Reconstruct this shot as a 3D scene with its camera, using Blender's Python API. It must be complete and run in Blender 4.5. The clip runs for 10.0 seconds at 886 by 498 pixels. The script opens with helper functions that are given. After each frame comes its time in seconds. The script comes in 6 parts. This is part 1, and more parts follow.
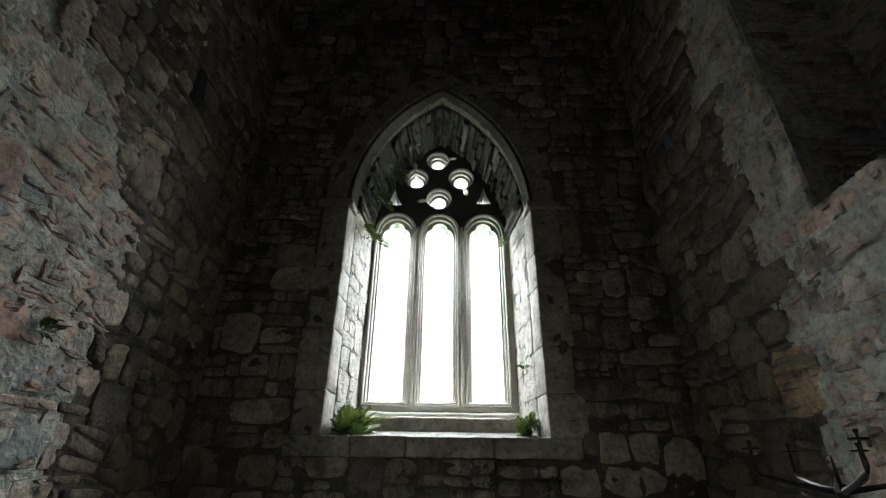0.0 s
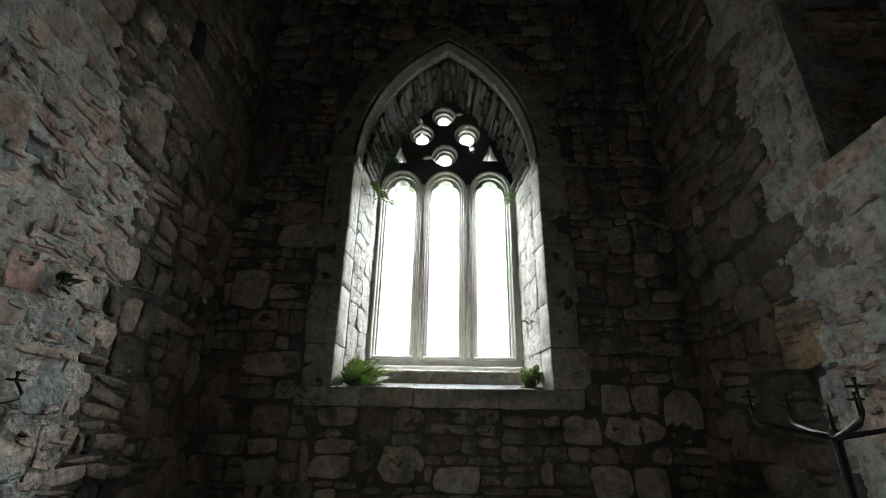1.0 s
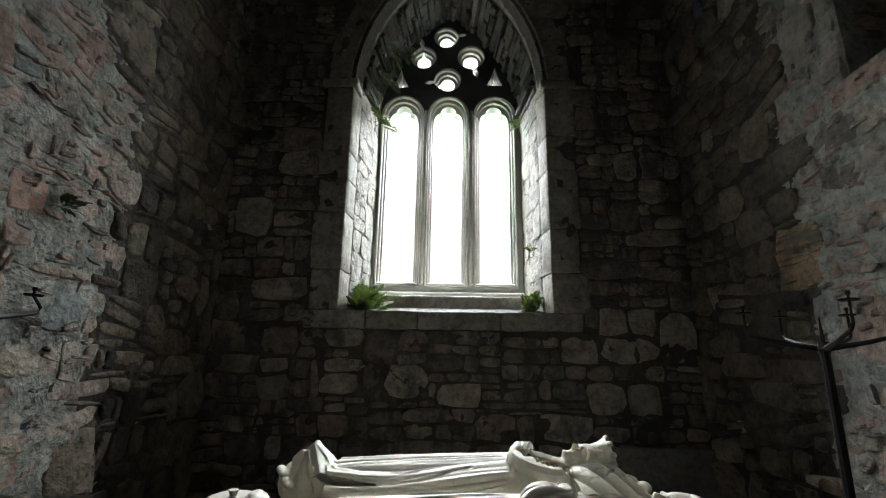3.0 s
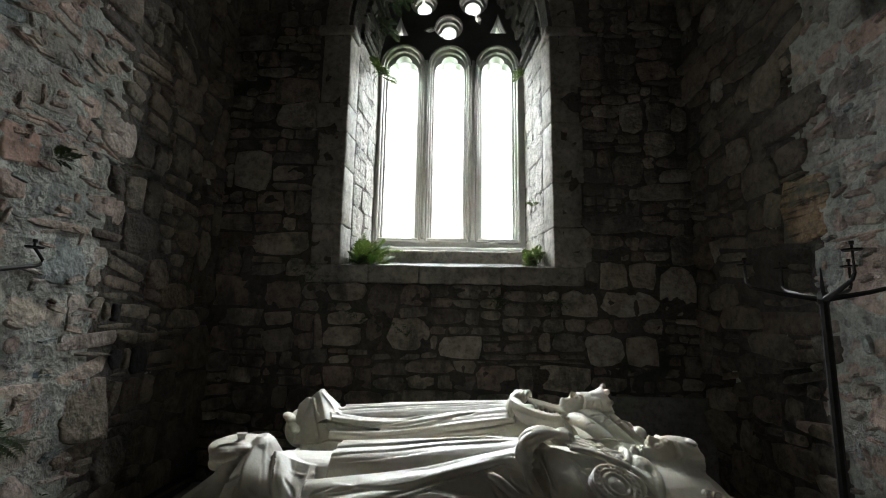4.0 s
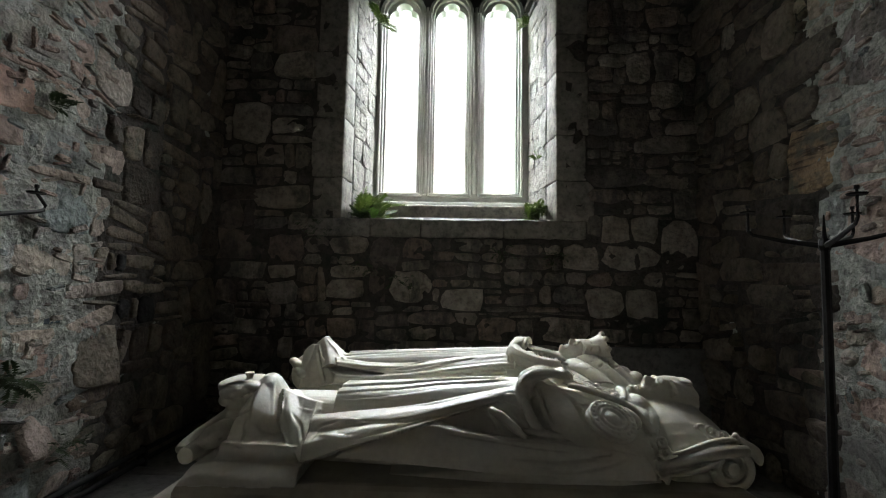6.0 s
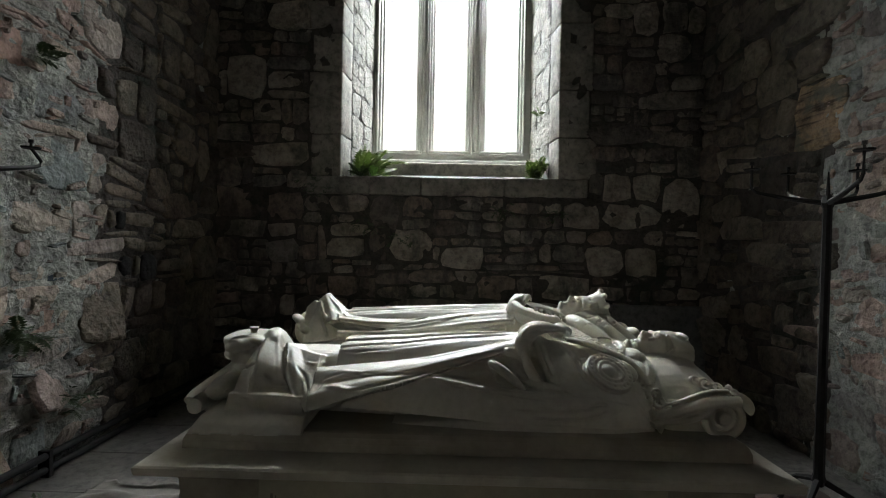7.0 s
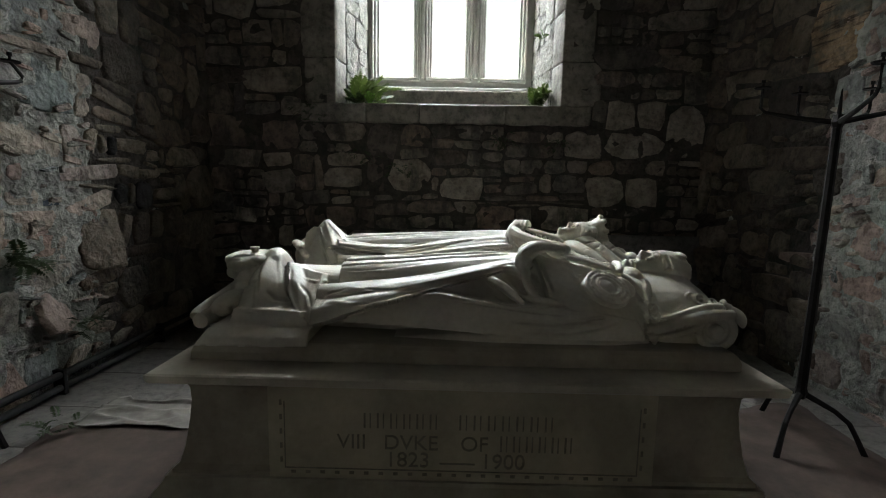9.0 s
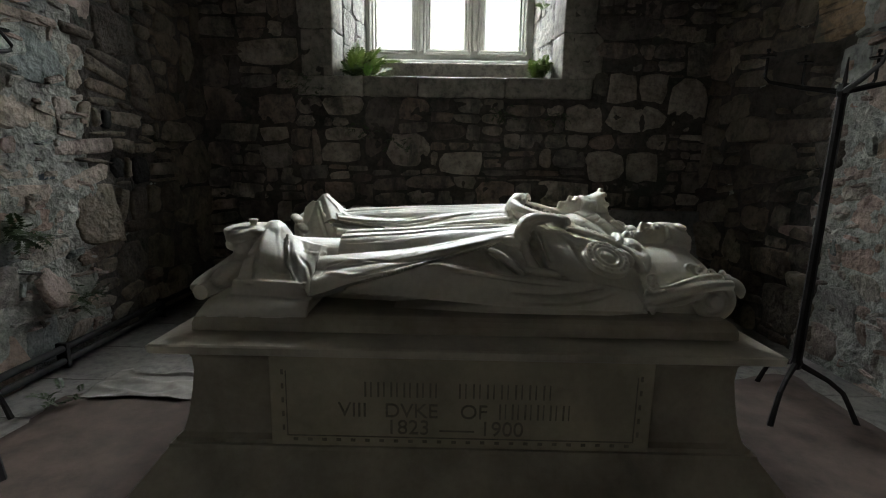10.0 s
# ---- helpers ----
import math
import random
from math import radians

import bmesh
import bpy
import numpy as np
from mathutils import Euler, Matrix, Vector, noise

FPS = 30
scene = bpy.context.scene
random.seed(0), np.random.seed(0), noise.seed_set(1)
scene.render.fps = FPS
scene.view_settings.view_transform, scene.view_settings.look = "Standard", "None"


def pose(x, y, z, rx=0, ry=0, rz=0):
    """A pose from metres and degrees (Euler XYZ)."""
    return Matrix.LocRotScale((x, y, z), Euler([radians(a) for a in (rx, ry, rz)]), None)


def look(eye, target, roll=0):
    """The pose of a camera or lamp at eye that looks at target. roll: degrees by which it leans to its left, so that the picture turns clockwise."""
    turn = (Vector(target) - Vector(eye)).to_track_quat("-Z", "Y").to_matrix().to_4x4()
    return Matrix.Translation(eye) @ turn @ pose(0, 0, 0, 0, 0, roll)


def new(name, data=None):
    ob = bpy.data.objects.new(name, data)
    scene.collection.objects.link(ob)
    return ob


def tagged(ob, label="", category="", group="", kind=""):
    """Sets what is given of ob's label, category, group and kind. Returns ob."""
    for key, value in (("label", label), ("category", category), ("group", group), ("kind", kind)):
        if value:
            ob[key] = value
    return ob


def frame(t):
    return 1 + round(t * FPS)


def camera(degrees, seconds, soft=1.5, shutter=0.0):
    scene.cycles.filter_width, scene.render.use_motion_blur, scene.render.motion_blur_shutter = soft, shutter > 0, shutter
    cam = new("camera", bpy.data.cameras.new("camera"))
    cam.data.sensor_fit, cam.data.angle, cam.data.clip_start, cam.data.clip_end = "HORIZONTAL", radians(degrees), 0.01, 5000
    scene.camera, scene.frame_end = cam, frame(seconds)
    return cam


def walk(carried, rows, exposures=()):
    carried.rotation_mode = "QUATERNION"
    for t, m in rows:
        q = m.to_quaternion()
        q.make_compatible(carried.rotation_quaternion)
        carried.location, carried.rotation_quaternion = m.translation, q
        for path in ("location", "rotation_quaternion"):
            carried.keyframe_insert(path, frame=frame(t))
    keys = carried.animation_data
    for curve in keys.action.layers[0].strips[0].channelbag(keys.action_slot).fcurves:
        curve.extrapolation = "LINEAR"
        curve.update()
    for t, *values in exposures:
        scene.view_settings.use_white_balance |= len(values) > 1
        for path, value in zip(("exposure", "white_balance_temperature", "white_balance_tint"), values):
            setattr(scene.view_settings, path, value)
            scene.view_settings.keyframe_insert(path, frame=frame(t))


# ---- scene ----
cam = camera(86.9, 10.0, 1.1)
PATH = [
    (0, (0.833, 0.657, 1.607), (0.827, 2.426, 2.540), 0.9),
    (0.5, (0.824, 0.657, 1.589), (0.807, 2.459, 2.457), 1.0),
    (1, (0.821, 0.662, 1.572), (0.796, 2.504, 2.351), 1.1),
    (1.5, (0.835, 0.674, 1.544), (0.799, 2.556, 2.220), 1.2),
    (2, (0.822, 0.683, 1.524), (0.789, 2.582, 2.152), 1.2),
    (3.3, (0.819, 0.684, 1.487), (0.785, 2.629, 1.953), 1.0),
    (3.5, (0.821, 0.693, 1.484), (0.783, 2.646, 1.912), 1.0),
    (4, (0.825, 0.706, 1.467), (0.787, 2.677, 1.806), 1.0),
    (4.5, (0.824, 0.711, 1.452), (0.783, 2.692, 1.728), 1.0),
    (5, (0.819, 0.712, 1.439), (0.778, 2.698, 1.675), 1.0),
    (5.5, (0.819, 0.717, 1.424), (0.778, 2.707, 1.620), 1.1),
    (6.8, (0.832, 0.701, 1.361), (0.787, 2.700, 1.421), 0.9),
    (7, (0.817, 0.715, 1.380), (0.779, 2.714, 1.382), 1.1),
    (7.5, (0.813, 0.712, 1.363), (0.779, 2.710, 1.288), 1.1),
    (8, (0.809, 0.716, 1.341), (0.779, 2.709, 1.186), 1.0),
    (8.5, (0.807, 0.719, 1.315), (0.782, 2.708, 1.108), 1.1),
    (9, (0.808, 0.723, 1.292), (0.784, 2.707, 1.036), 1.1),
    (9.5, (0.805, 0.727, 1.276), (0.786, 2.702, 0.961), 1.1),
    (10, (0.808, 0.724, 1.264), (0.789, 2.693, 0.916), 1.0),
]
walk(cam, [(t, look(eye, target, roll)) for t, eye, target, roll in PATH], exposures=[(0, 0.30), (2, 0.25), (3.5, 0.18), (6, 0.08), (10, 0.03)])

# ---- the place in numbers ----
XL, XR, YB = -1.61, 3.315, 5.43           # left wall, right wall, window wall
YS, TOP, THICK = -3.4, 8.6, 1.35          # wall behind the camera, ceiling, window wall's thickness
WX, HALF, SILL, SPRING = 0.771, 1.091, 2.10, 4.72
RISE = 1.92
YW = 6.42                                 # front of the window tracery

# ---- light ----
world = bpy.data.worlds.new("sky")
scene.world = world
world.use_nodes = True
wn = world.node_tree
sky = wn.nodes.new("ShaderNodeTexSky")
sky.sky_type, sky.sun_disc = "NISHITA", False
sky.sun_elevation, sky.sun_rotation = radians(48), radians(200)
wn.links.new(sky.outputs[0], wn.nodes["Background"].inputs[0])
wn.nodes["Background"].inputs[1].default_value = 0.15

sun = new("sun", bpy.data.lights.new("sun", "SUN"))
sun.data.energy, sun.data.angle, sun.data.color = 0.8, radians(20), (1, 0.96, 0.9)
sun.matrix_world = pose(0, 0, 20, 42, 0, 160)

daylight = new("window_daylight", bpy.data.lights.new("window_daylight", "AREA"))
daylight.data.shape, daylight.data.size, daylight.data.size_y = "RECTANGLE", 12.0, 6.0
daylight.data.energy, daylight.data.color = 16000, (0.93, 0.98, 1.0)
daylight.matrix_world = look((WX + 1.05, 9.0, 7.4), (WX, 5.5, 4.25))

# the white overcast sky far beyond the window
backdrop_mat = bpy.data.materials.new("overcast_sky")
backdrop_mat.use_nodes = True
bn = backdrop_mat.node_tree
glow = bn.nodes.new("ShaderNodeEmission")
glow.inputs[0].default_value, glow.inputs[1].default_value = (1.0, 1.0, 0.99, 1), 1.2
bn.links.new(glow.outputs[0], bn.nodes["Material Output"].inputs[0])

# ---- materials ----
def nodes_of(m):
    m.use_nodes = True
    return m.node_tree.nodes, m.node_tree.links, m.node_tree.nodes["Principled BSDF"]


def ramp(nodes, stops):
    r = nodes.new("ShaderNodeValToRGB")
    while len(r.color_ramp.elements) < len(stops):
        r.color_ramp.elements.new(0.5)
    for e, (p, c) in zip(r.color_ramp.elements, stops):
        e.position, e.color = p, (*c, 1)
    return r


def noisy(nodes, links, where, scale, detail=5, rough=0.6):
    n = nodes.new("ShaderNodeTexNoise")
    n.inputs["Scale"].default_value, n.inputs["Detail"].default_value, n.inputs["Roughness"].default_value = scale, detail, rough
    links.new(where, n.inputs["Vector"])
    return n.outputs["Fac"]


def mixed(nodes, links, fac, a, b, how="MIX"):
    m = nodes.new("ShaderNodeMix")
    m.data_type, m.blend_type = "RGBA", how
    for socket, value in ((m.inputs[0], fac), (m.inputs[6], a), (m.inputs[7], b)):
        if isinstance(value, (int, float)):
            socket.default_value = value
        elif isinstance(value, tuple):
            socket.default_value = (*value, 1)
        else:
            links.new(value, socket)
    return m.outputs[2]


def math_node(nodes, links, how, a, b):
    m = nodes.new("ShaderNodeMath")
    m.operation = how
    for socket, value in zip(m.inputs, (a, b)):
        if isinstance(value, (int, float)):
            socket.default_value = value
        else:
            links.new(value, socket)
    return m.outputs[0]


def bumped(nodes, links, bsdf, heights, distance=0.01, strength=1.0):
    total = None
    for h, k in heights:
        v = math_node(nodes, links, "MULTIPLY", h, k)
        total = v if total is None else math_node(nodes, links, "ADD", total, v)
    b = nodes.new("ShaderNodeBump")
    b.inputs["Distance"].default_value, b.inputs["Strength"].default_value = distance, strength
    links.new(total, b.inputs["Height"])
    links.new(b.outputs[0], bsdf.inputs["Normal"])


def stone_material(name, colours, tint_amount=0.5, moss=0.0, island=False, rough=0.85, relief=0.012, grain=60, blotch=5.0, streaks=0.0):
    """Stone whose pieces differ in tone; colours are stops of tones across the pieces."""
    m = bpy.data.materials.new(name)
    nodes, links, bsdf = nodes_of(m)
    geo = nodes.new("ShaderNodeNewGeometry")
    where = geo.outputs["Position"]
    if island:
        rnd = geo.outputs["Random Per Island"]
    else:
        rnd = nodes.new("ShaderNodeObjectInfo").outputs["Random"]
    tone = ramp(nodes, [(i / (len(colours) - 1), c) for i, c in enumerate(colours)])
    links.new(rnd, tone.inputs[0])
    big = noisy(nodes, links, where, blotch, 4, 0.65)
    small = noisy(nodes, links, where, grain, 4, 0.7)
    mid = noisy(nodes, links, where, 17, 6, 0.7)
    stains = ramp(nodes, [(0.3, (0.45, 0.43, 0.41)), (0.62, (1.15, 1.12, 1.08))])
    links.new(big, stains.inputs[0])
    c = mixed(nodes, links, tint_amount + 0.3, tone.outputs[0], stains.outputs[0], "MULTIPLY")
    speck = ramp(nodes, [(0.36, (0.42, 0.42, 0.43)), (0.5, (1.0, 1.0, 1.0)), (0.68, (1.3, 1.29, 1.27))])
    links.new(mid, speck.inputs[0])
    c = mixed(nodes, links, 0.7, c, speck.outputs[0], "MULTIPLY")
    if moss:
        patch = ramp(nodes, [(0.55, (0, 0, 0)), (0.64, (moss, moss, moss))])
        links.new(noisy(nodes, links, where, 2.3, 5, 0.7), patch.inputs[0])
        c = mixed(nodes, links, patch.outputs[0], c, (0.035, 0.042, 0.034))
    if streaks:
        tall = nodes.new("ShaderNodeVectorMath")
        tall.operation, tall.inputs[1].default_value = "MULTIPLY", (3.4, 3.4, 0.9)
        links.new(where, tall.inputs[0])
        run = ramp(nodes, [(0.50, (0, 0, 0)), (0.60, (streaks, streaks, streaks))])
        links.new(noisy(nodes, links, tall.outputs[0], 1.0, 6, 0.68), run.inputs[0])
        c = mixed(nodes, links, run.outputs[0], c, (0.04, 0.043, 0.038))
    links.new(c, bsdf.inputs["Base Color"])
    bsdf.inputs["Roughness"].default_value = rough
    vor = nodes.new("ShaderNodeTexVoronoi")
    vor.inputs["Scale"].default_value = 26
    links.new(where, vor.inputs["Vector"])
    bumped(nodes, links, bsdf, [(mid, 1.0), (small, 0.35), (vor.outputs["Distance"], 0.35)], relief)
    return m


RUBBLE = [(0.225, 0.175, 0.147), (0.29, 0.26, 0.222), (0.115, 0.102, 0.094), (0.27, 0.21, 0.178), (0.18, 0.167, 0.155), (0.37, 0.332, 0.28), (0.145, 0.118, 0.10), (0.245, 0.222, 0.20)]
SIDE = [(0.41, 0.30, 0.262), (0.33, 0.355, 0.34), (0.45, 0.335, 0.292), (0.40, 0.35, 0.318), (0.25, 0.29, 0.295), (0.44, 0.39, 0.335), (0.42, 0.31, 0.265), (0.17, 0.168, 0.17)]
# Brown stone, toned darker to carry the shade beside the window wall.
BROWN_SHADED = [(0.175, 0.137, 0.112), (0.24, 0.207, 0.168), (0.09, 0.078, 0.068), (0.21, 0.167, 0.134), (0.14, 0.122, 0.106), (0.30, 0.265, 0.215), (0.11, 0.087, 0.072)]
brown_stone = stone_material("shaded_brown_wall", BROWN_SHADED, relief=0.03, moss=0.5)
shaded_brown_rest = stone_material("shaded_brown_wall_rest", BROWN_SHADED, relief=0.03, moss=0.5, island=True)
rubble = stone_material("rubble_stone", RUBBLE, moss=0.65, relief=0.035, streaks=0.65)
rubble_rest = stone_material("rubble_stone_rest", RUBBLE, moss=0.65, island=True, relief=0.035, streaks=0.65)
rubble_pale = stone_material("pale_rubble_stone", [(0.30, 0.268, 0.228), (0.37, 0.34, 0.295)], relief=0.03)
# Black stone that stands for the shade in the left wall's holes.
hole_shade = stone_material("hole_shade_black", [(0.02, 0.02, 0.022), (0.03, 0.03, 0.03)], relief=0.02)
side_stone = stone_material("side_wall_stone", SIDE, relief=0.028)
side_rest = stone_material("side_wall_stone_rest", SIDE, island=True, relief=0.028)
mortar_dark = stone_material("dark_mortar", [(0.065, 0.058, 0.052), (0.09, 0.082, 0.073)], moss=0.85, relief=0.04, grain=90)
mortar_pale = stone_material("lime_mortar", [(0.40, 0.42, 0.40), (0.44, 0.455, 0.43)], relief=0.06, grain=70)
dressed = stone_material("dressed_stone", [(0.20, 0.187, 0.165), (0.245, 0.232, 0.206), (0.215, 0.205, 0.188)], tint_amount=0.45, moss=0.3, relief=0.005)
reveal_stone = stone_material("reveal_stone", [(0.19, 0.184, 0.163), (0.27, 0.26, 0.23), (0.22, 0.213, 0.195)], tint_amount=0.55, moss=0.4, relief=0.02)
soffit_stone = stone_material("dark_soffit_stone", [(0.04, 0.038, 0.035), (0.085, 0.08, 0.07), (0.028, 0.028, 0.026)], tint_amount=0.5, moss=0.9, relief=0.02, blotch=4)
unseen_bounce_plaster = stone_material("unseen_bounce_plaster", [(0.24, 0.22, 0.195), (0.29, 0.27, 0.24)], tint_amount=0.0, relief=0.006)
# Very pale, for an unseen wall face added as a reflector.
bounce_white = stone_material("bounce_white", [(0.80, 0.775, 0.72), (0.84, 0.815, 0.76)], tint_amount=-0.2, relief=0.006)
ledge_stone = stone_material("ledge_stone", [(0.60, 0.58, 0.52), (0.68, 0.655, 0.60)], tint_amount=0.2, moss=0.3, relief=0.01)
pink_stone = stone_material("pink_granite", [(0.40, 0.27, 0.225), (0.42, 0.285, 0.235)], relief=0.01)
# Blue slate; it also paints a blue-green glint on the right wall.
slate_and_glint = stone_material("slate_and_glint_blue", [(0.09, 0.12, 0.16), (0.11, 0.14, 0.18)], relief=0.012)
floor_stone = stone_material("floor_flagstone", [(0.17, 0.165, 0.155), (0.20, 0.195, 0.182), (0.185, 0.175, 0.165)], tint_amount=0.3, rough=0.6, relief=0.004, grain=120, blotch=2.0)
slate = stone_material("slate", [(0.16, 0.165, 0.16), (0.18, 0.18, 0.175)], tint_amount=0.3, rough=0.7, relief=0.003)
ceiling_stone = stone_material("ceiling_boards", [(0.10, 0.085, 0.07), (0.12, 0.10, 0.08)], relief=0.01)


def marble_material(name, base, vein=0.12, rough=0.38, soft=0.0):
    m = bpy.data.materials.new(name)
    nodes, links, bsdf = nodes_of(m)
    where = nodes.new("ShaderNodeNewGeometry").outputs["Position"]
    big = noisy(nodes, links, where, 3.0, 6, 0.6)
    fine = noisy(nodes, links, where, 45, 4, 0.6)
    tone = ramp(nodes, [(0.35, tuple(v * (1 - vein) for v in base)), (0.65, base)])
    links.new(big, tone.inputs[0])
    dirt = ramp(nodes, [(0.3, (0.86, 0.85, 0.82)), (0.6, (1, 1, 1))])
    links.new(fine, dirt.inputs[0])
    links.new(mixed(nodes, links, 0.6, tone.outputs[0], dirt.outputs[0], "MULTIPLY"), bsdf.inputs["Base Color"])
    bsdf.inputs["Roughness"].default_value = rough
    bumped(nodes, links, bsdf, [(fine, 0.4), (big, 0.6)], 0.003)
    if soft:
        bsdf.inputs["Subsurface Weight"].default_value, bsdf.inputs["Subsurface Scale"].default_value = soft, 0.008
        bsdf.inputs["Subsurface Radius"].default_value = (1.0, 0.9, 0.75)
    return m


marble = marble_material("white_marble", (0.66, 0.632, 0.55), 0.3, 0.5, 0.35)
marble_base = marble_material("tomb_marble", (0.41, 0.372, 0.293), 0.5)
marble_panel = marble_material("panel_marble", (0.53, 0.485, 0.365), 0.35)
marble_slab = marble_material("slab_marble", (0.62, 0.585, 0.49), 0.35)
tracery_stone = marble_material("tracery_stone", (0.47, 0.47, 0.435), 0.25, 0.8)
# Much darker than the tracery, for the plate between its eyes.
web_stone = marble_material("dark_tracery_stone", (0.06, 0.062, 0.062), 0.4, 0.9)


def bedded_sandstone():
    """Ochre sandstone with thin dark beds and an algae patch."""
    m = stone_material("bedded_sandstone", [(0.34, 0.25, 0.17), (0.36, 0.265, 0.18)], relief=0.02)
    nodes, links, bsdf = nodes_of(m)
    where = nodes.new("ShaderNodeNewGeometry").outputs["Position"]
    flat = nodes.new("ShaderNodeVectorMath")
    flat.operation, flat.inputs[1].default_value = "MULTIPLY", (2.5, 2.5, 26.0)
    links.new(where, flat.inputs[0])
    beds = ramp(nodes, [(0.40, (0.35, 0.33, 0.32)), (0.47, (1, 1, 1)), (0.60, (1.15, 1.1, 1.0))])
    links.new(noisy(nodes, links, flat.outputs[0], 1.0, 5, 0.6), beds.inputs[0])
    patch = ramp(nodes, [(0.50, (0, 0, 0)), (0.60, (0.8, 0.8, 0.8))])
    links.new(noisy(nodes, links, where, 5.5, 4, 0.6), patch.inputs[0])
    old = bsdf.inputs["Base Color"].links[0].from_socket
    c = mixed(nodes, links, 1.0, old, beds.outputs[0], "MULTIPLY")
    links.new(mixed(nodes, links, patch.outputs[0], c, (0.13, 0.125, 0.10)), bsdf.inputs["Base Color"])
    return m


orange_stone = bedded_sandstone()


def plain_material(name, colour, rough=0.6, metal=0.0, spread=0.3, scale=30, relief=0.002):
    m = bpy.data.materials.new(name)
    nodes, links, bsdf = nodes_of(m)
    where = nodes.new("ShaderNodeNewGeometry").outputs["Position"]
    n = noisy(nodes, links, where, scale, 5, 0.65)
    tone = ramp(nodes, [(0.3, tuple(v * (1 - spread) for v in colour)), (0.7, tuple(min(1, v * (1 + spread)) for v in colour))])
    links.new(n, tone.inputs[0])
    links.new(tone.outputs[0], bsdf.inputs["Base Color"])
    bsdf.inputs["Roughness"].default_value, bsdf.inputs["Metallic"].default_value = rough, metal
    bumped(nodes, links, bsdf, [(n, 1.0)], relief)
    return m


def leaf_material(name, colour):
    """A thin leaf that lets light through."""
    m = plain_material(name, colour, 0.5, 0, 0.5, 40)
    nodes, links, bsdf = nodes_of(m)
    thin, both = nodes.new("ShaderNodeBsdfTranslucent"), nodes.new("ShaderNodeMixShader")
    thin.inputs[0].default_value = (colour[0] * 1.3, colour[1] * 1.3, colour[2] * 0.9, 1)
    both.inputs[0].default_value = 0.25
    links.new(bsdf.outputs[0], both.inputs[1])
    links.new(thin.outputs[0], both.inputs[2])
    links.new(both.outputs[0], nodes["Material Output"].inputs[0])
    return m


iron = plain_material("wrought_iron", (0.018, 0.017, 0.017), 0.55, 0.6)
ink = plain_material("carved_letter_shadow", (0.21, 0.195, 0.155), 0.8)
fern_green = leaf_material("fern_green", (0.048, 0.072, 0.018))
dark_leaf = leaf_material("dark_leaf", (0.035, 0.055, 0.022))
bright_leaf = leaf_material("bright_leaf", (0.09, 0.18, 0.04))
grass_mat = plain_material("outside_grass", (0.07, 0.11, 0.035), 0.9, 0, 0.4, 3)
pipe_mat = plain_material("painted_pipe", (0.015, 0.015, 0.015), 0.85, 0.0)
sheet_mat = plain_material("pale_sheet", (0.21, 0.195, 0.175), 0.5, 0, 0.45, 7)
mat_rug = plain_material("brown_matting", (0.066, 0.045, 0.035), 0.8, 0, 0.4, 7, 0.003)

# ---- mesh helpers ----
def mesh_of(name, verts, faces, material, smooth=False):
    me = bpy.data.meshes.new(name)
    me.from_pydata([tuple(v) for v in verts], [], faces)
    me.materials.append(material)
    if smooth:
        me.polygons.foreach_set("use_smooth", [True] * len(me.polygons))
    me.update()
    return me


def part(name, bm, material, parent=None, label="", smooth=False):
    """Links a bmesh as one mesh object, under parent where given."""
    me = bpy.data.meshes.new(name)
    bmesh.ops.recalc_face_normals(bm, faces=bm.faces)
    bm.to_mesh(me)
    bm.free()
    me.materials.append(material)
    if smooth:
        me.polygons.foreach_set("use_smooth", [True] * len(me.polygons))
    ob = new(name, me)
    if parent:
        ob.parent = parent
    if label:
        tagged(ob, label)
    return ob


def box_bm(x0, x1, y0, y1, z0, z1, bevel=0.0, bm=None, segments=2):
    bm2 = bmesh.new()
    bmesh.ops.create_cube(bm2, size=1)
    bmesh.ops.transform(bm2, matrix=Matrix.LocRotScale(((x0 + x1) / 2, (y0 + y1) / 2, (z0 + z1) / 2), None, (x1 - x0, y1 - y0, z1 - z0)), verts=bm2.verts)
    if bevel:
        bmesh.ops.bevel(bm2, geom=bm2.edges[:], offset=bevel, segments=segments, affect="EDGES", profile=0.6)
    return bm2


def tube_bm(points, radius, sides=8, taper=None, bm=None, flat=1.0):
    """A round bar along points; taper: radius factors from start to end."""
    bm = bm or bmesh.new()
    pts = [Vector(p) for p in points]
    rings = []
    for i, p in enumerate(pts):
        d = (pts[min(i + 1, len(pts) - 1)] - pts[max(i - 1, 0)]).normalized()
        side = d.cross(Vector((0, 0, 1)))
        side = side.normalized() if side.length > 1e-3 else Vector((1, 0, 0))
        up = side.cross(d)
        f = 1.0 if taper is None else float(np.interp(i / (len(pts) - 1), np.linspace(0, 1, len(taper)), taper))
        r = radius * f
        rings.append([bm.verts.new(p + side * r * math.cos(a) + up * r * flat * math.sin(a)) for a in (2 * math.pi * k / sides for k in range(sides))])
    for a, b in zip(rings, rings[1:]):
        for k in range(sides):
            bm.faces.new((a[k], a[(k + 1) % sides], b[(k + 1) % sides], b[k]))
    bm.faces.new(rings[0][::-1])
    bm.faces.new(rings[-1])
    return bm


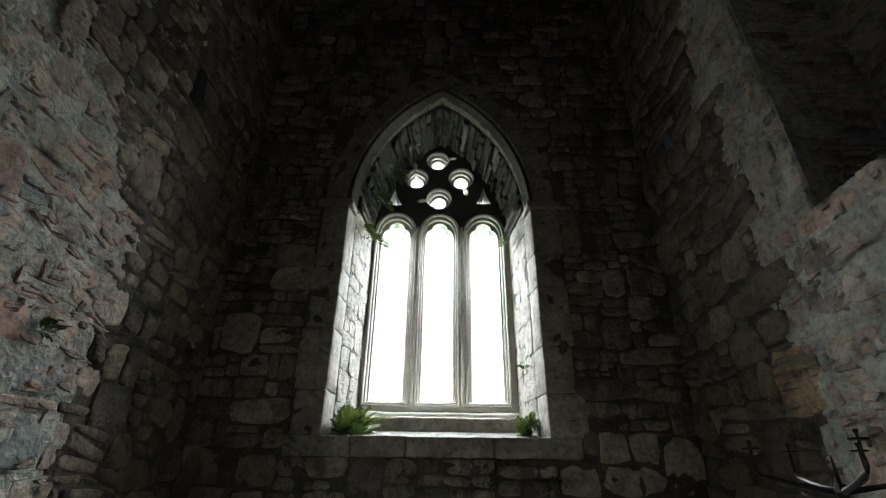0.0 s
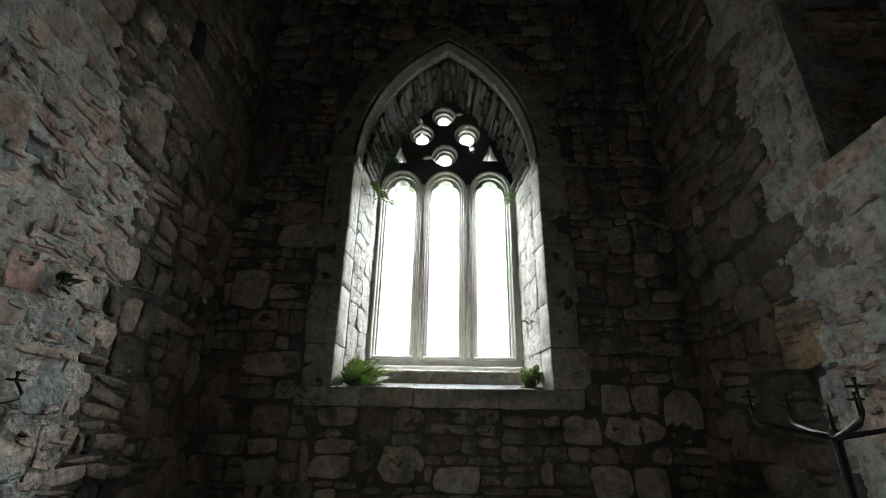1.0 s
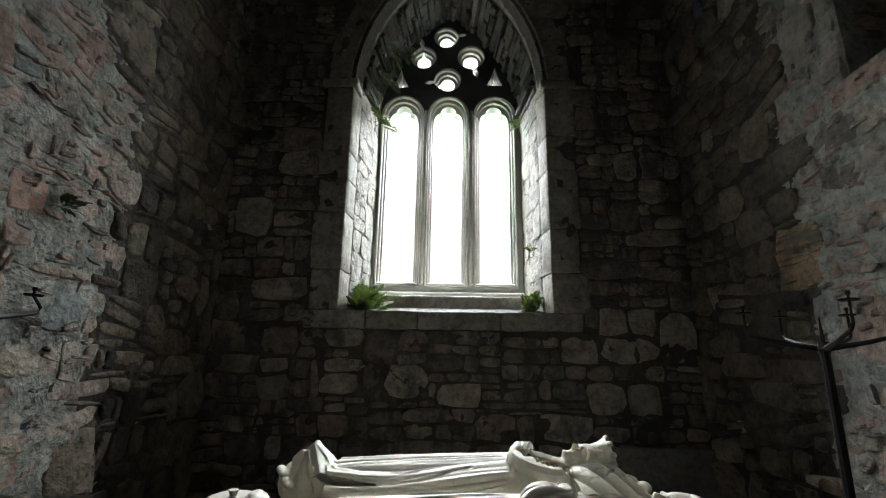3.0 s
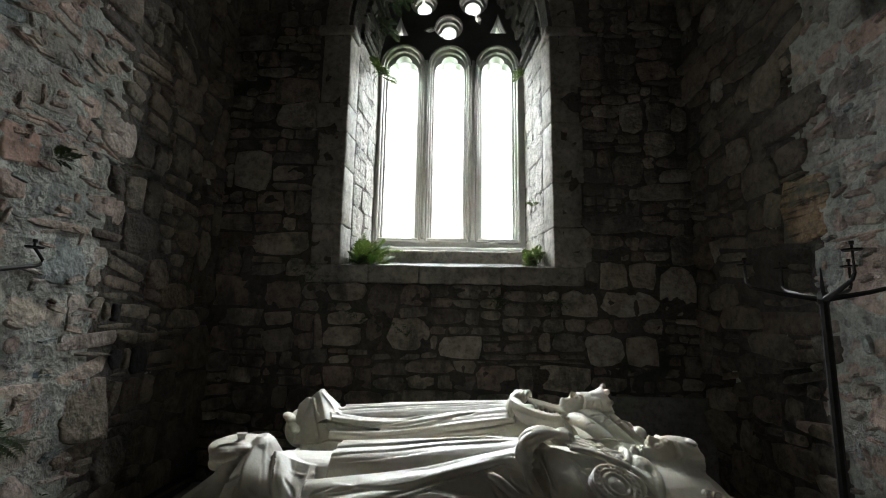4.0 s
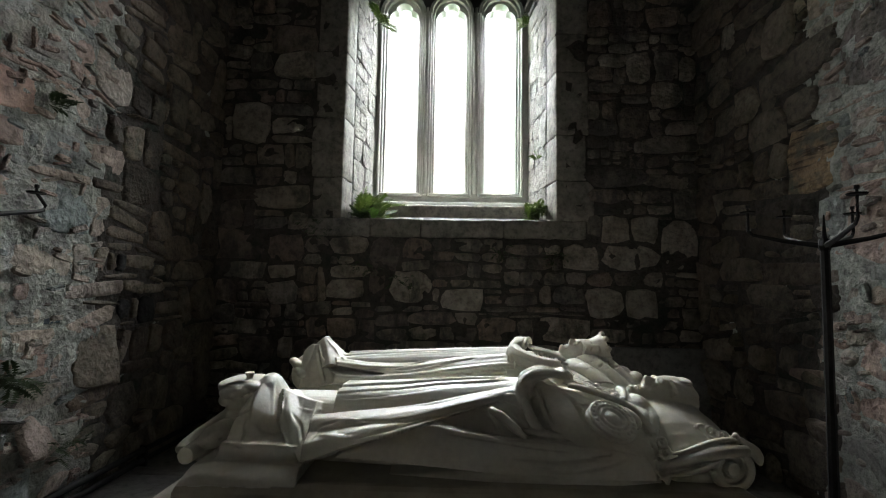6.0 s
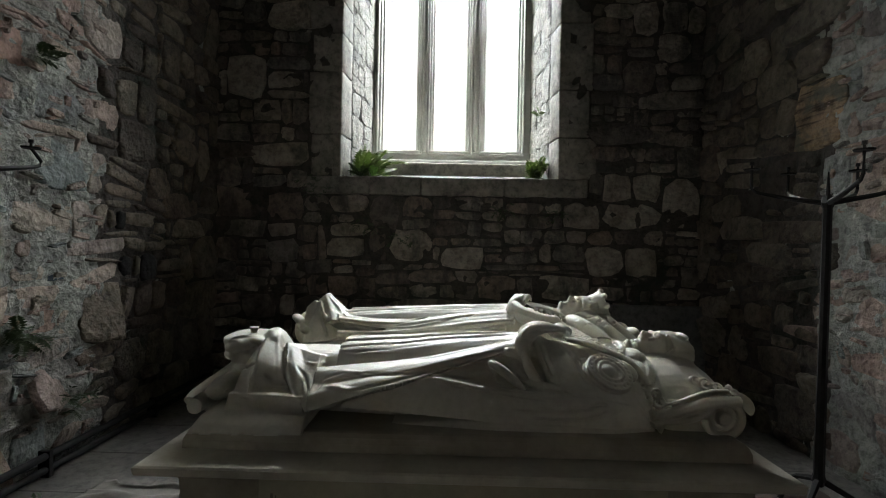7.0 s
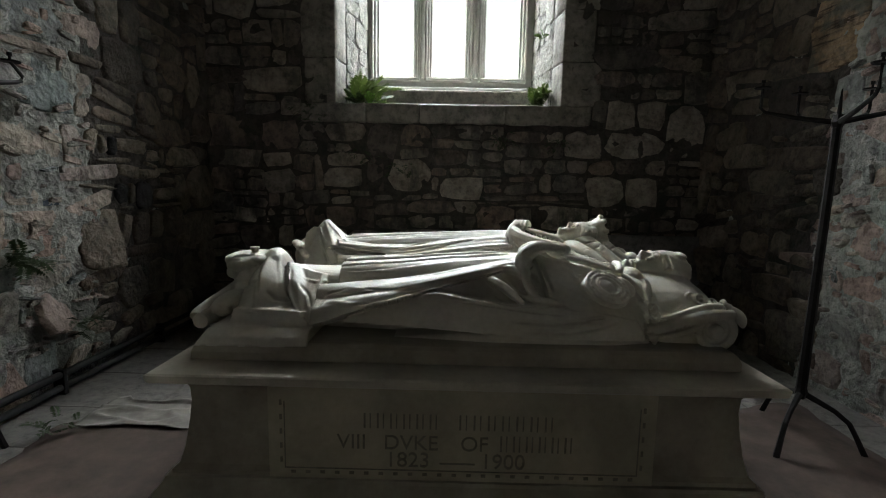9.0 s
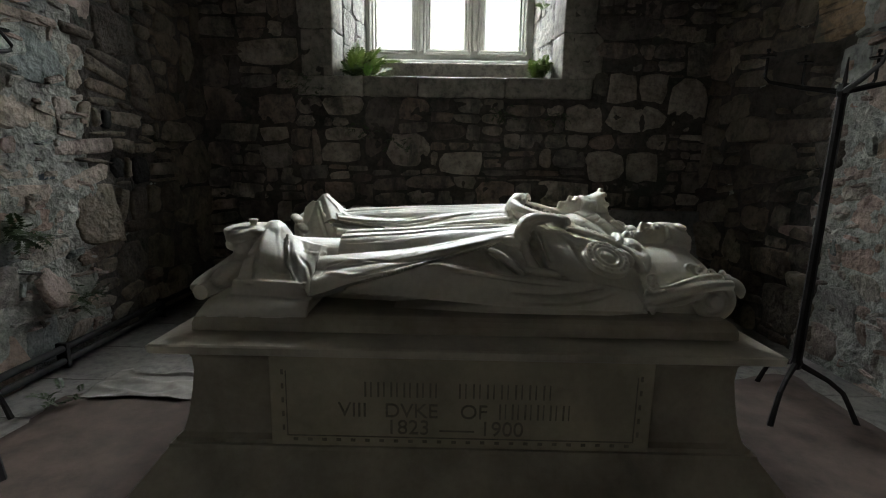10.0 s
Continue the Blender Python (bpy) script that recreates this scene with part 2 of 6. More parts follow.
def plate_with_holes(outer, holes, y0, y1):
    """An upright plate between y0 and y1 whose outline and openings are lists of (x, z)."""
    bm = bmesh.new()
    sets = []
    for y in (y0, y1):
        edges, loops = [], []
        for loop in [outer] + holes:
            vs = [bm.verts.new((x, y, z)) for x, z in loop]
            edges += [bm.edges.new((vs[i], vs[(i + 1) % len(vs)])) for i in range(len(vs))]
            loops.append(vs)
        bmesh.ops.triangle_fill(bm, use_beauty=True, use_dissolve=False, edges=edges)
        sets.append(loops)
    for a, b in zip(*sets):
        for i in range(len(a)):
            j = (i + 1) % len(a)
            bm.faces.new((a[i], a[j], b[j], b[i]))
    return bm


def pointed_arch(cx, half, z0, spring, rise, n=14):
    """Outline of an opening with a pointed head, from the foot on the left, clockwise."""
    c = (rise * rise - half * half) / (2 * half)
    r = half + c
    pts = [(cx - half, z0), (cx - half, spring)]
    for i in range(1, n + 1):
        z = rise * math.sin(math.pi / 2 * i / n)
        pts.append((cx - (math.sqrt(max(r * r - z * z, 0)) - c), spring + z))
    right = [(2 * cx - x, z) for x, z in pts[:-1]]
    return pts + right[::-1]


ARCH = pointed_arch(WX, HALF, SILL, SPRING, RISE, 30)
INNER = pointed_arch(WX + 0.01, HALF - 0.15, SILL + 0.22, SPRING + 0.02, RISE - 0.1, 30)

# ---- large structure ----
def thick_window_wall():
    """The window wall with its splayed opening going through it."""
    bm = bmesh.new()
    outline = [(XL - 0.9, -0.3), (XR + 0.9, -0.3), (XR + 0.9, TOP + 0.4), (XL - 0.9, TOP + 0.4)]
    rings = []
    for y, hole in ((YB, ARCH), (YW + 0.12, INNER), (YB + THICK, INNER)):
        rings.append([bm.verts.new((x, y, z)) for x, z in hole])
    for y, ring in ((YB, rings[0]), (YB + THICK, rings[2])):
        out = [bm.verts.new((x, y, z)) for x, z in outline]
        edges = [bm.edges.new((a[i], a[(i + 1) % len(a)])) for a in (out, ring) for i in range(len(a))]
        bmesh.ops.triangle_fill(bm, use_beauty=True, use_dissolve=False, edges=edges)
        rings.append(out)
    for a, b in ((rings[0], rings[1]), (rings[1], rings[2]), (rings[3], rings[4])):
        for i in range(len(a)):
            j = (i + 1) % len(a)
            bm.faces.new((a[i], a[j], b[j], b[i]))
    return bm


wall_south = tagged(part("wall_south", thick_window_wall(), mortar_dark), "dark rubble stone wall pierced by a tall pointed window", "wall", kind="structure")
wall_west = tagged(part("wall_west", box_bm(XL - 0.9, XL, YS, YB - 0.001, -0.3, TOP + 0.4), mortar_pale), "rough rubble stone wall with pale lime mortar", "wall", kind="structure")


def wall_with_niche():
    bm = bmesh.new()
    hole = [(NY0, NZ0), (NY0, NZ1), (NY1, NZ1), (NY1, NZ0)]
    out = [(YS, -0.3), (YS, TOP + 0.4), (YB - 0.001, TOP + 0.4), (YB - 0.001, -0.3)]
    a = [bm.verts.new((XR, y, z)) for y, z in out]
    h = [bm.verts.new((XR, y, z)) for y, z in hole]
    d = [bm.verts.new((XR + 0.85, y + (0.12 if y > 2 else -0.12), z)) for y, z in hole]
    b = [bm.verts.new((XR + 1.0, y, z)) for y, z in out]
    edges = [bm.edges.new((v[i], v[(i + 1) % 4])) for v in (a, h) for i in range(4)]
    bmesh.ops.triangle_fill(bm, use_beauty=True, use_dissolve=False, edges=edges)
    for p, q in ((h, d), (a, b)):
        for i in range(4):
            j = (i + 1) % 4
            bm.faces.new((p[i], p[j], q[j], q[i]))
    bm.faces.new(d)
    bm.faces.new(b)
    return bm


NY0, NY1, NZ0, NZ1 = 0.9, 3.27, 3.36, 6.3
wall_east = tagged(part("wall_east", wall_with_niche(), mortar_pale), "rough rubble stone wall with a deep recess high up", "wall", kind="structure")
# Added wall behind the view; its place and tone set the bounced fill.
wall_north = tagged(part("wall_north", box_bm(XL - 0.9, XR + 1.0, YS - 0.5, YS, -0.3, TOP + 0.4), unseen_bounce_plaster), "unseen dim plastered wall added to close the chapel", "wall", kind="structure")
ceiling = tagged(part("ceiling", box_bm(XL, XR, YS, YB, TOP, TOP + 0.2), ceiling_stone), "dark ceiling lost in shadow", "ceiling", kind="structure")
floor_slab = tagged(part("floor", box_bm(XL, XR, YS, YB, -0.3, -0.012), mortar_dark), "worn grey stone flag floor", "floor", kind="structure")
ground = bmesh.new()
bmesh.ops.create_grid(ground, x_segments=40, y_segments=40, size=1500, matrix=Matrix.Translation((0, 0, -0.45)))
tagged(part("ground", ground, grass_mat), "green grass outside the chapel", "ground", kind="structure")
sky_far = bmesh.new()
bmesh.ops.create_grid(sky_far, x_segments=1, y_segments=1, size=160, matrix=pose(0, 140, 60, 90, 0, 0))
tagged(part("backdrop", sky_far, backdrop_mat), "plain white overcast sky beyond the window", "sky", kind="structure")

# ---- window ----
window = tagged(new("window_1"), "tall pointed stone window with three lights and pierced tracery", "window", kind="structure")
LIGHTS = [(0.142, 0.203), (0.762, 0.194), (1.393, 0.197)]
LZ0, LSP = 2.615, 4.86


def light_outline(cx, w, e=0.0):
    """One light with a round cusped head; e widens it for the mouldings in front."""
    w2, z0 = w + e, LZ0 - e
    pts = [(cx - w2, z0), (cx - w2, LSP)]
    lobes = [(-0.075, 0.055, 0.115, 180, 95), (0.0, 0.155, 0.112, 170, 10), (0.075, 0.055, 0.115, 85, 0)] if e < 0.02 else [(0.0, 0.06, w2, 180, 0)]
    for ox, oz, r, a0, a1 in lobes:
        for k in range(9):
            a = radians(a0 + (a1 - a0) * k / 8)
            pts.append((cx + ox + (r + (e if e < 0.02 else 0)) * math.cos(a), LSP + oz + (r + e * 0.6) * math.sin(a)))
    pts += [(cx + w2, LSP), (cx + w2, z0)]
    return pts


def eye_outline(cx, cz, r, spur, e=0.0):
    """A round tracery eye with a leaf-shaped spur towards spur degrees."""
    pts, a0 = [], radians(spur)
    for k in range(26):
        a = a0 + 0.32 + (2 * math.pi - 0.64) * k / 25
        pts.append((cx + (r + e) * math.cos(a), cz + (r + e) * math.sin(a)))
    r = r + e * 0.7
    for d, side in ((1.25, -0.16), (1.5, -0.24), (1.75, -0.2), (2.1, 0.0), (1.75, 0.2), (1.5, 0.24), (1.25, 0.16)):
        pts.append((cx + r * (d * math.cos(a0) - side * math.sin(a0)), cz + r * (d * math.sin(a0) + side * math.cos(a0))))
    return pts[::-1]


EYES = [(0.715, 6.17, 0.088, 10), (0.40, 5.83, 0.095, 97), (1.07, 5.84, 0.105, -75), (0.745, 5.47, 0.10, 190)]
SPANDRELS = [(0.09, 5.43), (1.40, 5.47)]


def window_holes(e):
    holes = [light_outline(cx, w, e) for cx, w in LIGHTS]
    holes += [eye_outline(x, z, r, a, e * 1.3) for x, z, r, a in EYES]
    k = 1.25 + e * 9
    holes += [[(x - 0.06 * k, z - 0.05 * k), (x - 0.025 * k, z + 0.02 * k), (x, z + 0.11 * k), (x + 0.025 * k, z + 0.02 * k), (x + 0.06 * k, z - 0.05 * k)] for x, z in SPANDRELS]
    return holes


FRAME = pointed_arch(WX + 0.01, HALF - 0.13, SILL + 0.2, SPRING + 0.02, RISE - 0.07)
part("tracery", plate_with_holes(FRAME, window_holes(0.0), YW + 0.115, YW + 0.26), tracery_stone, window)
part("inner_moulding", plate_with_holes(FRAME, window_holes(0.028), YW + 0.058, YW + 0.112), tracery_stone, window)
part("outer_moulding", plate_with_holes(FRAME, window_holes(0.056), YW, YW + 0.055), tracery_stone, window)
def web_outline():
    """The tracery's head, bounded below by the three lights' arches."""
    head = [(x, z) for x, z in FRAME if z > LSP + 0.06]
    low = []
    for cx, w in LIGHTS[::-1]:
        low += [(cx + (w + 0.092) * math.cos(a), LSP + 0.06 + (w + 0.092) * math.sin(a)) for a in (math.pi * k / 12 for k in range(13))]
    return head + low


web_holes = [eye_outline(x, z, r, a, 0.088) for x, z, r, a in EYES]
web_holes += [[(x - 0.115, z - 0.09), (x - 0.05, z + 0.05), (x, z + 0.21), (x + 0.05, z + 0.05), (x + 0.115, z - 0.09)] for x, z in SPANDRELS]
part("tracery_web", plate_with_holes(web_outline(), web_holes, YW - 0.03, YW - 0.003), web_stone, window, "dark stone between the tracery eyes")
for cx in (0.456, 1.076):
    roll = tube_bm([(cx, YW - 0.012, LZ0 - 0.04), (cx, YW - 0.012, LSP + 0.12)], 0.026, 10)
    part("mullion_roll", roll, tracery_stone, window, smooth=True)
for cx, w in LIGHTS:
    for off, y, thick in ((0.014, YW + 0.112, 0.010), (0.042, YW + 0.054, 0.011), (0.072, YW - 0.002, 0.013)):
        for s in (-1, 1):
            upright = tube_bm([(cx + s * (w + off), y, LZ0 - off), (cx + s * (w + off), y, LSP + 0.06)], thick, 8)
            part("roll_moulding", upright, tracery_stone, window, smooth=True)
        foot_roll = tube_bm([(cx - w - off, y, LZ0 - off), (cx + w + off, y, LZ0 - off)], thick, 8)
        part("roll_moulding", foot_roll, tracery_stone, window, smooth=True)
    top = tube_bm([(cx - w - 0.05, YW + 0.02, LZ0 - 0.05), (cx + w + 0.05, YW + 0.02, LZ0 - 0.05)], 0.022, 8)
    part("sill_roll", top, tracery_stone, window, smooth=True)
glass_mat = bpy.data.materials.new("window_glass")
gn, gl, gb = nodes_of(glass_mat)
clear, shine, both = gn.new("ShaderNodeBsdfTransparent"), gn.new("ShaderNodeBsdfGlossy"), gn.new("ShaderNodeMixShader")
clear.inputs[0].default_value, shine.inputs["Roughness"].default_value, both.inputs[0].default_value = (0.97, 0.99, 0.98, 1), 0.05, 0.05
gl.new(clear.outputs[0], both.inputs[1])
gl.new(shine.outputs[0], both.inputs[2])
gl.new(both.outputs[0], gn["Material Output"].inputs[0])
for cx, w in LIGHTS:
    pane = part("pane", box_bm(cx - w - 0.01, cx + w + 0.01, YW + 0.175, YW + 0.181, LZ0 - 0.01, LSP + 0.3), glass_mat, window, "clear window glass")
    pane.visible_shadow = False

# sill and riser inside the opening
sill = tagged(new("window_sill"), "worn pale stone window ledge with a raised step behind", "window sill", kind="structure")
SILLS = [(-0.655, -0.03), (-0.026, 0.495), (0.499, 1.325), (1.329, 2.16)]


def worn(bm, amount, scale=6.0, seed=0.0):
    """Uneven, weathered surface by noise along the normals."""
    bm.normal_update()
    for v in bm.verts:
        n = noise.fractal(v.co * scale + Vector((seed, seed * 2, 0)), 0.8, 2.0, 3)
        v.co += v.normal * n * amount
    return bm


def cut_box(x0, x1, y0, y1, z0, z1, bevel, step=0.08, amount=0.006, seed=0.0):
    bm = box_bm(x0, x1, y0, y1, z0, z1)
    for axis, (a, b) in enumerate(((x0, x1), (y0, y1), (z0, z1))):
        n = max(1, int((b - a) / step))
        for k in range(1, n):
            co = [0, 0, 0]
            no = [0, 0, 0]
            co[axis], no[axis] = a + (b - a) * k / n, 1
            bmesh.ops.bisect_plane(bm, geom=bm.verts[:] + bm.edges[:] + bm.faces[:], plane_co=co, plane_no=no)
    if bevel:
        sharp = [e for e in bm.edges if len(e.link_faces) == 2 and e.calc_face_angle(0) > 1]
        bmesh.ops.bevel(bm, geom=sharp, offset=bevel, segments=2, affect="EDGES", profile=0.5)
    return worn(bm, amount, 9.0, seed)


for i, (a, b) in enumerate(SILLS):
    part("sill_stone", cut_box(a, b, YB - 0.045, YB + 0.2, 1.92, 2.10 + 0.004 * (i % 2), 0.016, 0.07, 0.012, i * 3.1), dressed, sill, smooth=True)
part("ledge", cut_box(WX - HALF - 0.02, WX + HALF + 0.02, YB + 0.2, 6.06, 1.95, 2.095, 0.01, 0.12, 0.01, 7), ledge_stone, sill, smooth=True)
part("step", cut_box(WX - HALF + 0.03, WX + HALF - 0.03, 6.02, YW + 0.14, 2.0, 2.365, 0.018, 0.1, 0.012, 9), ledge_stone, sill, smooth=True)
part("slope", cut_box(WX - HALF + 0.1, WX + HALF - 0.1, YW - 0.1, YW + 0.1, 2.3, 2.46, 0.03, 0.12, 0.008, 11), tracery_stone, sill, smooth=True)

# dressed stones round the opening
surround = tagged(new("window_surround"), "smooth grey dressed stone blocks framing the pointed window", "stone frame", kind="structure")


def hexa(front, back, bevel=0.02, seed=0.0):
    """A block from four front and four back corners."""
    bm = bmesh.new()
    f, b = [bm.verts.new(p) for p in front], [bm.verts.new(p) for p in back]
    bm.faces.new(f)
    bm.faces.new(b[::-1])
    for i in range(4):
        j = (i + 1) % 4
        bm.faces.new((f[i], b[i], b[j], f[j]))
    bmesh.ops.recalc_face_normals(bm, faces=bm.faces)
    bmesh.ops.bevel(bm, geom=bm.edges[:], offset=bevel, segments=2, affect="EDGES", profile=0.5)
    bmesh.ops.subdivide_edges(bm, edges=[e for e in bm.edges if e.calc_length() > 0.15], cuts=2, use_grid_fill=True)
    return worn(bm, 0.006, 11.0, seed)


rs = random.Random(4)
for side in (-1, 1):
    z = SILL + 0.002
    while z < SPRING - 0.02:
        h = min(rs.uniform(0.32, 0.75), SPRING - z)
        if SPRING - z - h < 0.2:
            h = SPRING - z
        wide = 0.30 + rs.choice((0.0, 0.03, 0.08))
        xi, xo, xb = WX + side * HALF, WX + side * (HALF + wide), WX + side * (HALF - 0.042)
        fr = [(xi, YB - 0.03, z + 0.002), (xo, YB - 0.03, z + 0.002), (xo, YB - 0.03, z + h - 0.002), (xi, YB - 0.03, z + h - 0.002)]
        bk = [(xb, YB + 0.26, z + 0.002), (xo, YB + 0.26, z + 0.002), (xo, YB + 0.26, z + h - 0.002), (xb, YB + 0.26, z + h - 0.002)]
        part("jamb_block", hexa(fr, bk, 0.014, z), dressed, surround, smooth=True)
        z += h
    x0 = WX + side * HALF
    cap = cut_box(min(x0 - side * 0.05, x0 + side * 0.36), max(x0 - side * 0.05, x0 + side * 0.36), YB - 0.07, YB + 0.22, SPRING - 0.05, SPRING + 0.05, 0.02, 0.1, 0.006, side)
    part("impost", cap, dressed, surround, smooth=True)
c_arc = (RISE ** 2 - HALF ** 2) / (2 * HALF)
r_arc = HALF + c_arc
top_angle = math.asin(RISE / r_arc)
for side in (-1, 1):
    a = 0.028
    count = 7
    for k in range(count):
        a0, a1 = a + (top_angle - a) * k / count + 0.0015, a + (top_angle - a) * (k + 1) / count - 0.0015
        ring = 0.30 + 0.04 * (k % 2)

        def at(radius, angle, y, inset=0.0):
            return (WX + side * ((radius - inset) * math.cos(angle) - c_arc), y, SPRING + (radius - inset) * math.sin(angle))
        tip = 0.05 if k == count - 1 else 0.0
        section = [(0.0, YB + 0.10), (0.055, YB - 0.03), (ring, YB - 0.03), (ring, YB + 0.22), (-0.03, YB + 0.22)]
        bm = bmesh.new()
        ends = []
        for step in range(5):
            row = []
            for off, y in section:
                end = math.acos(min(1, c_arc / (r_arc + off))) - 0.0015 if tip else a1
                row.append(bm.verts.new(at(r_arc + off, a0 + (end - a0) * step / 4, y)))
            ends.append(row)
        for p, q in zip(ends, ends[1:]):
            for i in range(5):
                j = (i + 1) % 5
                bm.faces.new((p[i], p[j], q[j], q[i]))
        bm.faces.new(ends[0])
        bm.faces.new(ends[-1][::-1])
        bmesh.ops.recalc_face_normals(bm, faces=bm.faces)
        bmesh.ops.subdivide_edges(bm, edges=[e for e in bm.edges if e.calc_length() > 0.12], cuts=2, use_grid_fill=True)
        part("voussoir", worn(bm, 0.006, 11.0, k + side), dressed, surround)

# thin rubble voussoirs lining the soffit behind the dressed ring
for side in (-1, 1):
    rr = random.Random(11 + side)
    a = 0.05
    while a < top_angle - 0.03:
        da = rr.uniform(0.018, 0.045)

        def soffit(angle, y, inset):
            t = (y - YB) / (YW + 0.12 - YB)
            rad = r_arc - 0.15 * t - inset
            return (WX + side * (rad * math.cos(angle) - c_arc), y, SPRING + rad * math.sin(angle))
        y = YB + 0.23 + rr.uniform(0, 0.04)
        while y < YW - 0.08:
            long = min(rr.choice((0.15, 0.28, 0.4, 0.6)) * rr.uniform(0.8, 1.2), YW - rr.uniform(0.0, 0.08) - y)
            if long < 0.04:
                break
            proud, twist, yb = rr.uniform(-0.01, 0.075), rr.uniform(-0.012, 0.012), y + long
            fr = [soffit(a, y, proud), soffit(a, y, -0.12), soffit(a + da, y, -0.12), soffit(a + da, y, proud * rr.uniform(0.6, 1))]
            bk = [soffit(a + twist, yb, proud * rr.uniform(0.3, 1)), soffit(a + twist, yb, -0.12), soffit(a + da + twist, yb, -0.12), soffit(a + da + twist, yb, proud * rr.uniform(0.3, 0.9))]
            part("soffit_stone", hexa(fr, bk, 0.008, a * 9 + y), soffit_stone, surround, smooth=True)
            y = yb + rr.uniform(0.008, 0.03)
        a += da + 0.006

# ---- tomb ----
def moulded(profile, x0, x1, y0, y1, bevel=0.004):
    """A block ringed by a profile: rows of (outward offset, height)."""
    bm = bmesh.new()
    rings = []
    for off, z in profile:
        rings.append([bm.verts.new(p) for p in ((x0 - off, y0 - off, z), (x1 + off, y0 - off, z), (x1 + off, y1 + off, z), (x0 - off, y1 + off, z))])
    for a, b in zip(rings, rings[1:]):
        for i in range(4):
            j = (i + 1) % 4
            bm.faces.new((a[i], a[j], b[j], b[i]))
    bm.faces.new(rings[0][::-1])
    bm.faces.new(rings[-1])
    if bevel:
        corners = [e for e in bm.edges if len(e.link_faces) == 2 and e.calc_face_angle(0) > 0.5]
        bmesh.ops.bevel(bm, geom=corners, offset=bevel, segments=2, affect="EDGES")
    return bm


tomb = tagged(new("tomb_chest"), "pale marble tomb chest with overhanging slab and inscribed panel", "tomb")
TX0, TX1, TY0, TY1 = -0.145, 1.895, 2.38, 4.24
part("plinth", moulded([(0.185, -0.004), (0.185, 0.02), (0.183, 0.07), (0.172, 0.085), (0.125, 0.145), (0.092, 0.19), (0.075, 0.212), (0.072, 0.225)], TX0, TX1, TY0, TY1), marble_base, tomb)
part("pedestal", moulded([(0.055, 0.226), (0.055, 0.242), (0.036, 0.255), (0.02, 0.32), (0.006, 0.42), (0.0, 0.49), (0.003, 0.54), (0.016, 0.57), (0.045, 0.586)], TX0, TX1, TY0, TY1), marble_base, tomb)
part("slab", moulded([(0.085, 0.586), (0.097, 0.592), (0.103, 0.597), (0.107, 0.622), (0.100, 0.628), (0.04, 0.634), (-0.02, 0.637)], TX0, TX1, TY0, TY1, 0.003), marble_slab, tomb)
part("upper_base", moulded([(-0.030, 0.634), (-0.030, 0.643), (-0.003, 0.646), (-0.004, 0.675), (-0.012, 0.695), (-0.024, 0.708), (-0.035, 0.712)], TX0, TX1, TY0, TY1), marble_base, tomb)
panel = part("inscribed_panel", box_bm(0.163, 1.57, 2.322, TY0 + 0.05, 0.2, 0.58, 0.004), marble_panel, tomb)
PY = 2.3205


def bar(x0, x1, z0, z1, name, parent, depth=0.003):
    return part(name, box_bm(x0, x1, PY - depth * 0.3, PY + depth, z0, z1), ink, parent)


border = bmesh.new()
for x0, x1, z0, z1 in ((0.222, 1.512, 0.262, 0.266), (0.222, 0.226, 0.266, 0.52), (1.508, 1.512, 0.266, 0.52)):
    b = box_bm(x0, x1, PY - 0.001, PY + 0.003, z0, z1)
    me = bpy.data.meshes.new("tmp")
    b.to_mesh(me)
    b.free()
    border.from_mesh(me)
part("border_line", border, ink, panel)
for k in range(24):
    bar(0.245 + k * 0.0537, 0.262 + k * 0.0537, 0.243, 0.254, "border_dash", panel)
for k in range(5):
    bar(0.206, 0.215, 0.285 + k * 0.055, 0.305 + k * 0.055, "border_dash", panel)
    bar(1.52, 1.529, 0.285 + k * 0.055, 0.305 + k * 0.055, "border_dash", panel)


def letter_bars(x0, x1, z0, z1, letters):
    """Plain upright strokes in the size of carved capitals, two to a letter."""
    step = (x1 - x0) / letters
    for k in range(letters):
        x = x0 + k * step
        bar(x, x + 0.007, z0, z1, "letter_bar", panel)
        bar(x + step * 0.45, x + step * 0.45 + 0.005, z0, z1, "letter_bar", panel)


letter_bars(0.513, 0.80, 0.425, 0.482, 6)
letter_bars(0.86, 1.22, 0.425, 0.482, 7)
letter_bars(1.01, 1.29, 0.345, 0.405, 6)


def lettering(text, x, z, size, name):
    cu = bpy.data.curves.new(name, "FONT")
    cu.body, cu.size, cu.extrude = text, size, 0.0015
    tmp = bpy.data.objects.new(name, cu)
    me = bpy.data.meshes.new_from_object(tmp)
    bpy.data.objects.remove(tmp)
    me.materials.append(ink)
    ob = new(name, me)
    ob.parent = panel
    ob.matrix_local = pose(x, PY - 0.0005, z, 90, 0, 0)
    return ob


lettering("VIII", 0.415, 0.345, 0.080, "carved_word")
lettering("DVKE", 0.585, 0.345, 0.080, "carved_word")
lettering("OF", 0.865, 0.345, 0.080, "carved_word")
lettering("1823", 0.592, 0.278, 0.082, "carved_date")
lettering("1900", 0.94, 0.278, 0.082, "carved_date")
bar(0.79, 0.92, 0.290, 0.296, "date_dash", panel)

# ---- the two reclining figures, each one plain carved form ----
def add_mesh(bm, verts, faces):
    vs = [bm.verts.new(v) for v in verts]
    for f in faces:
        bm.faces.new([vs[i] for i in f])


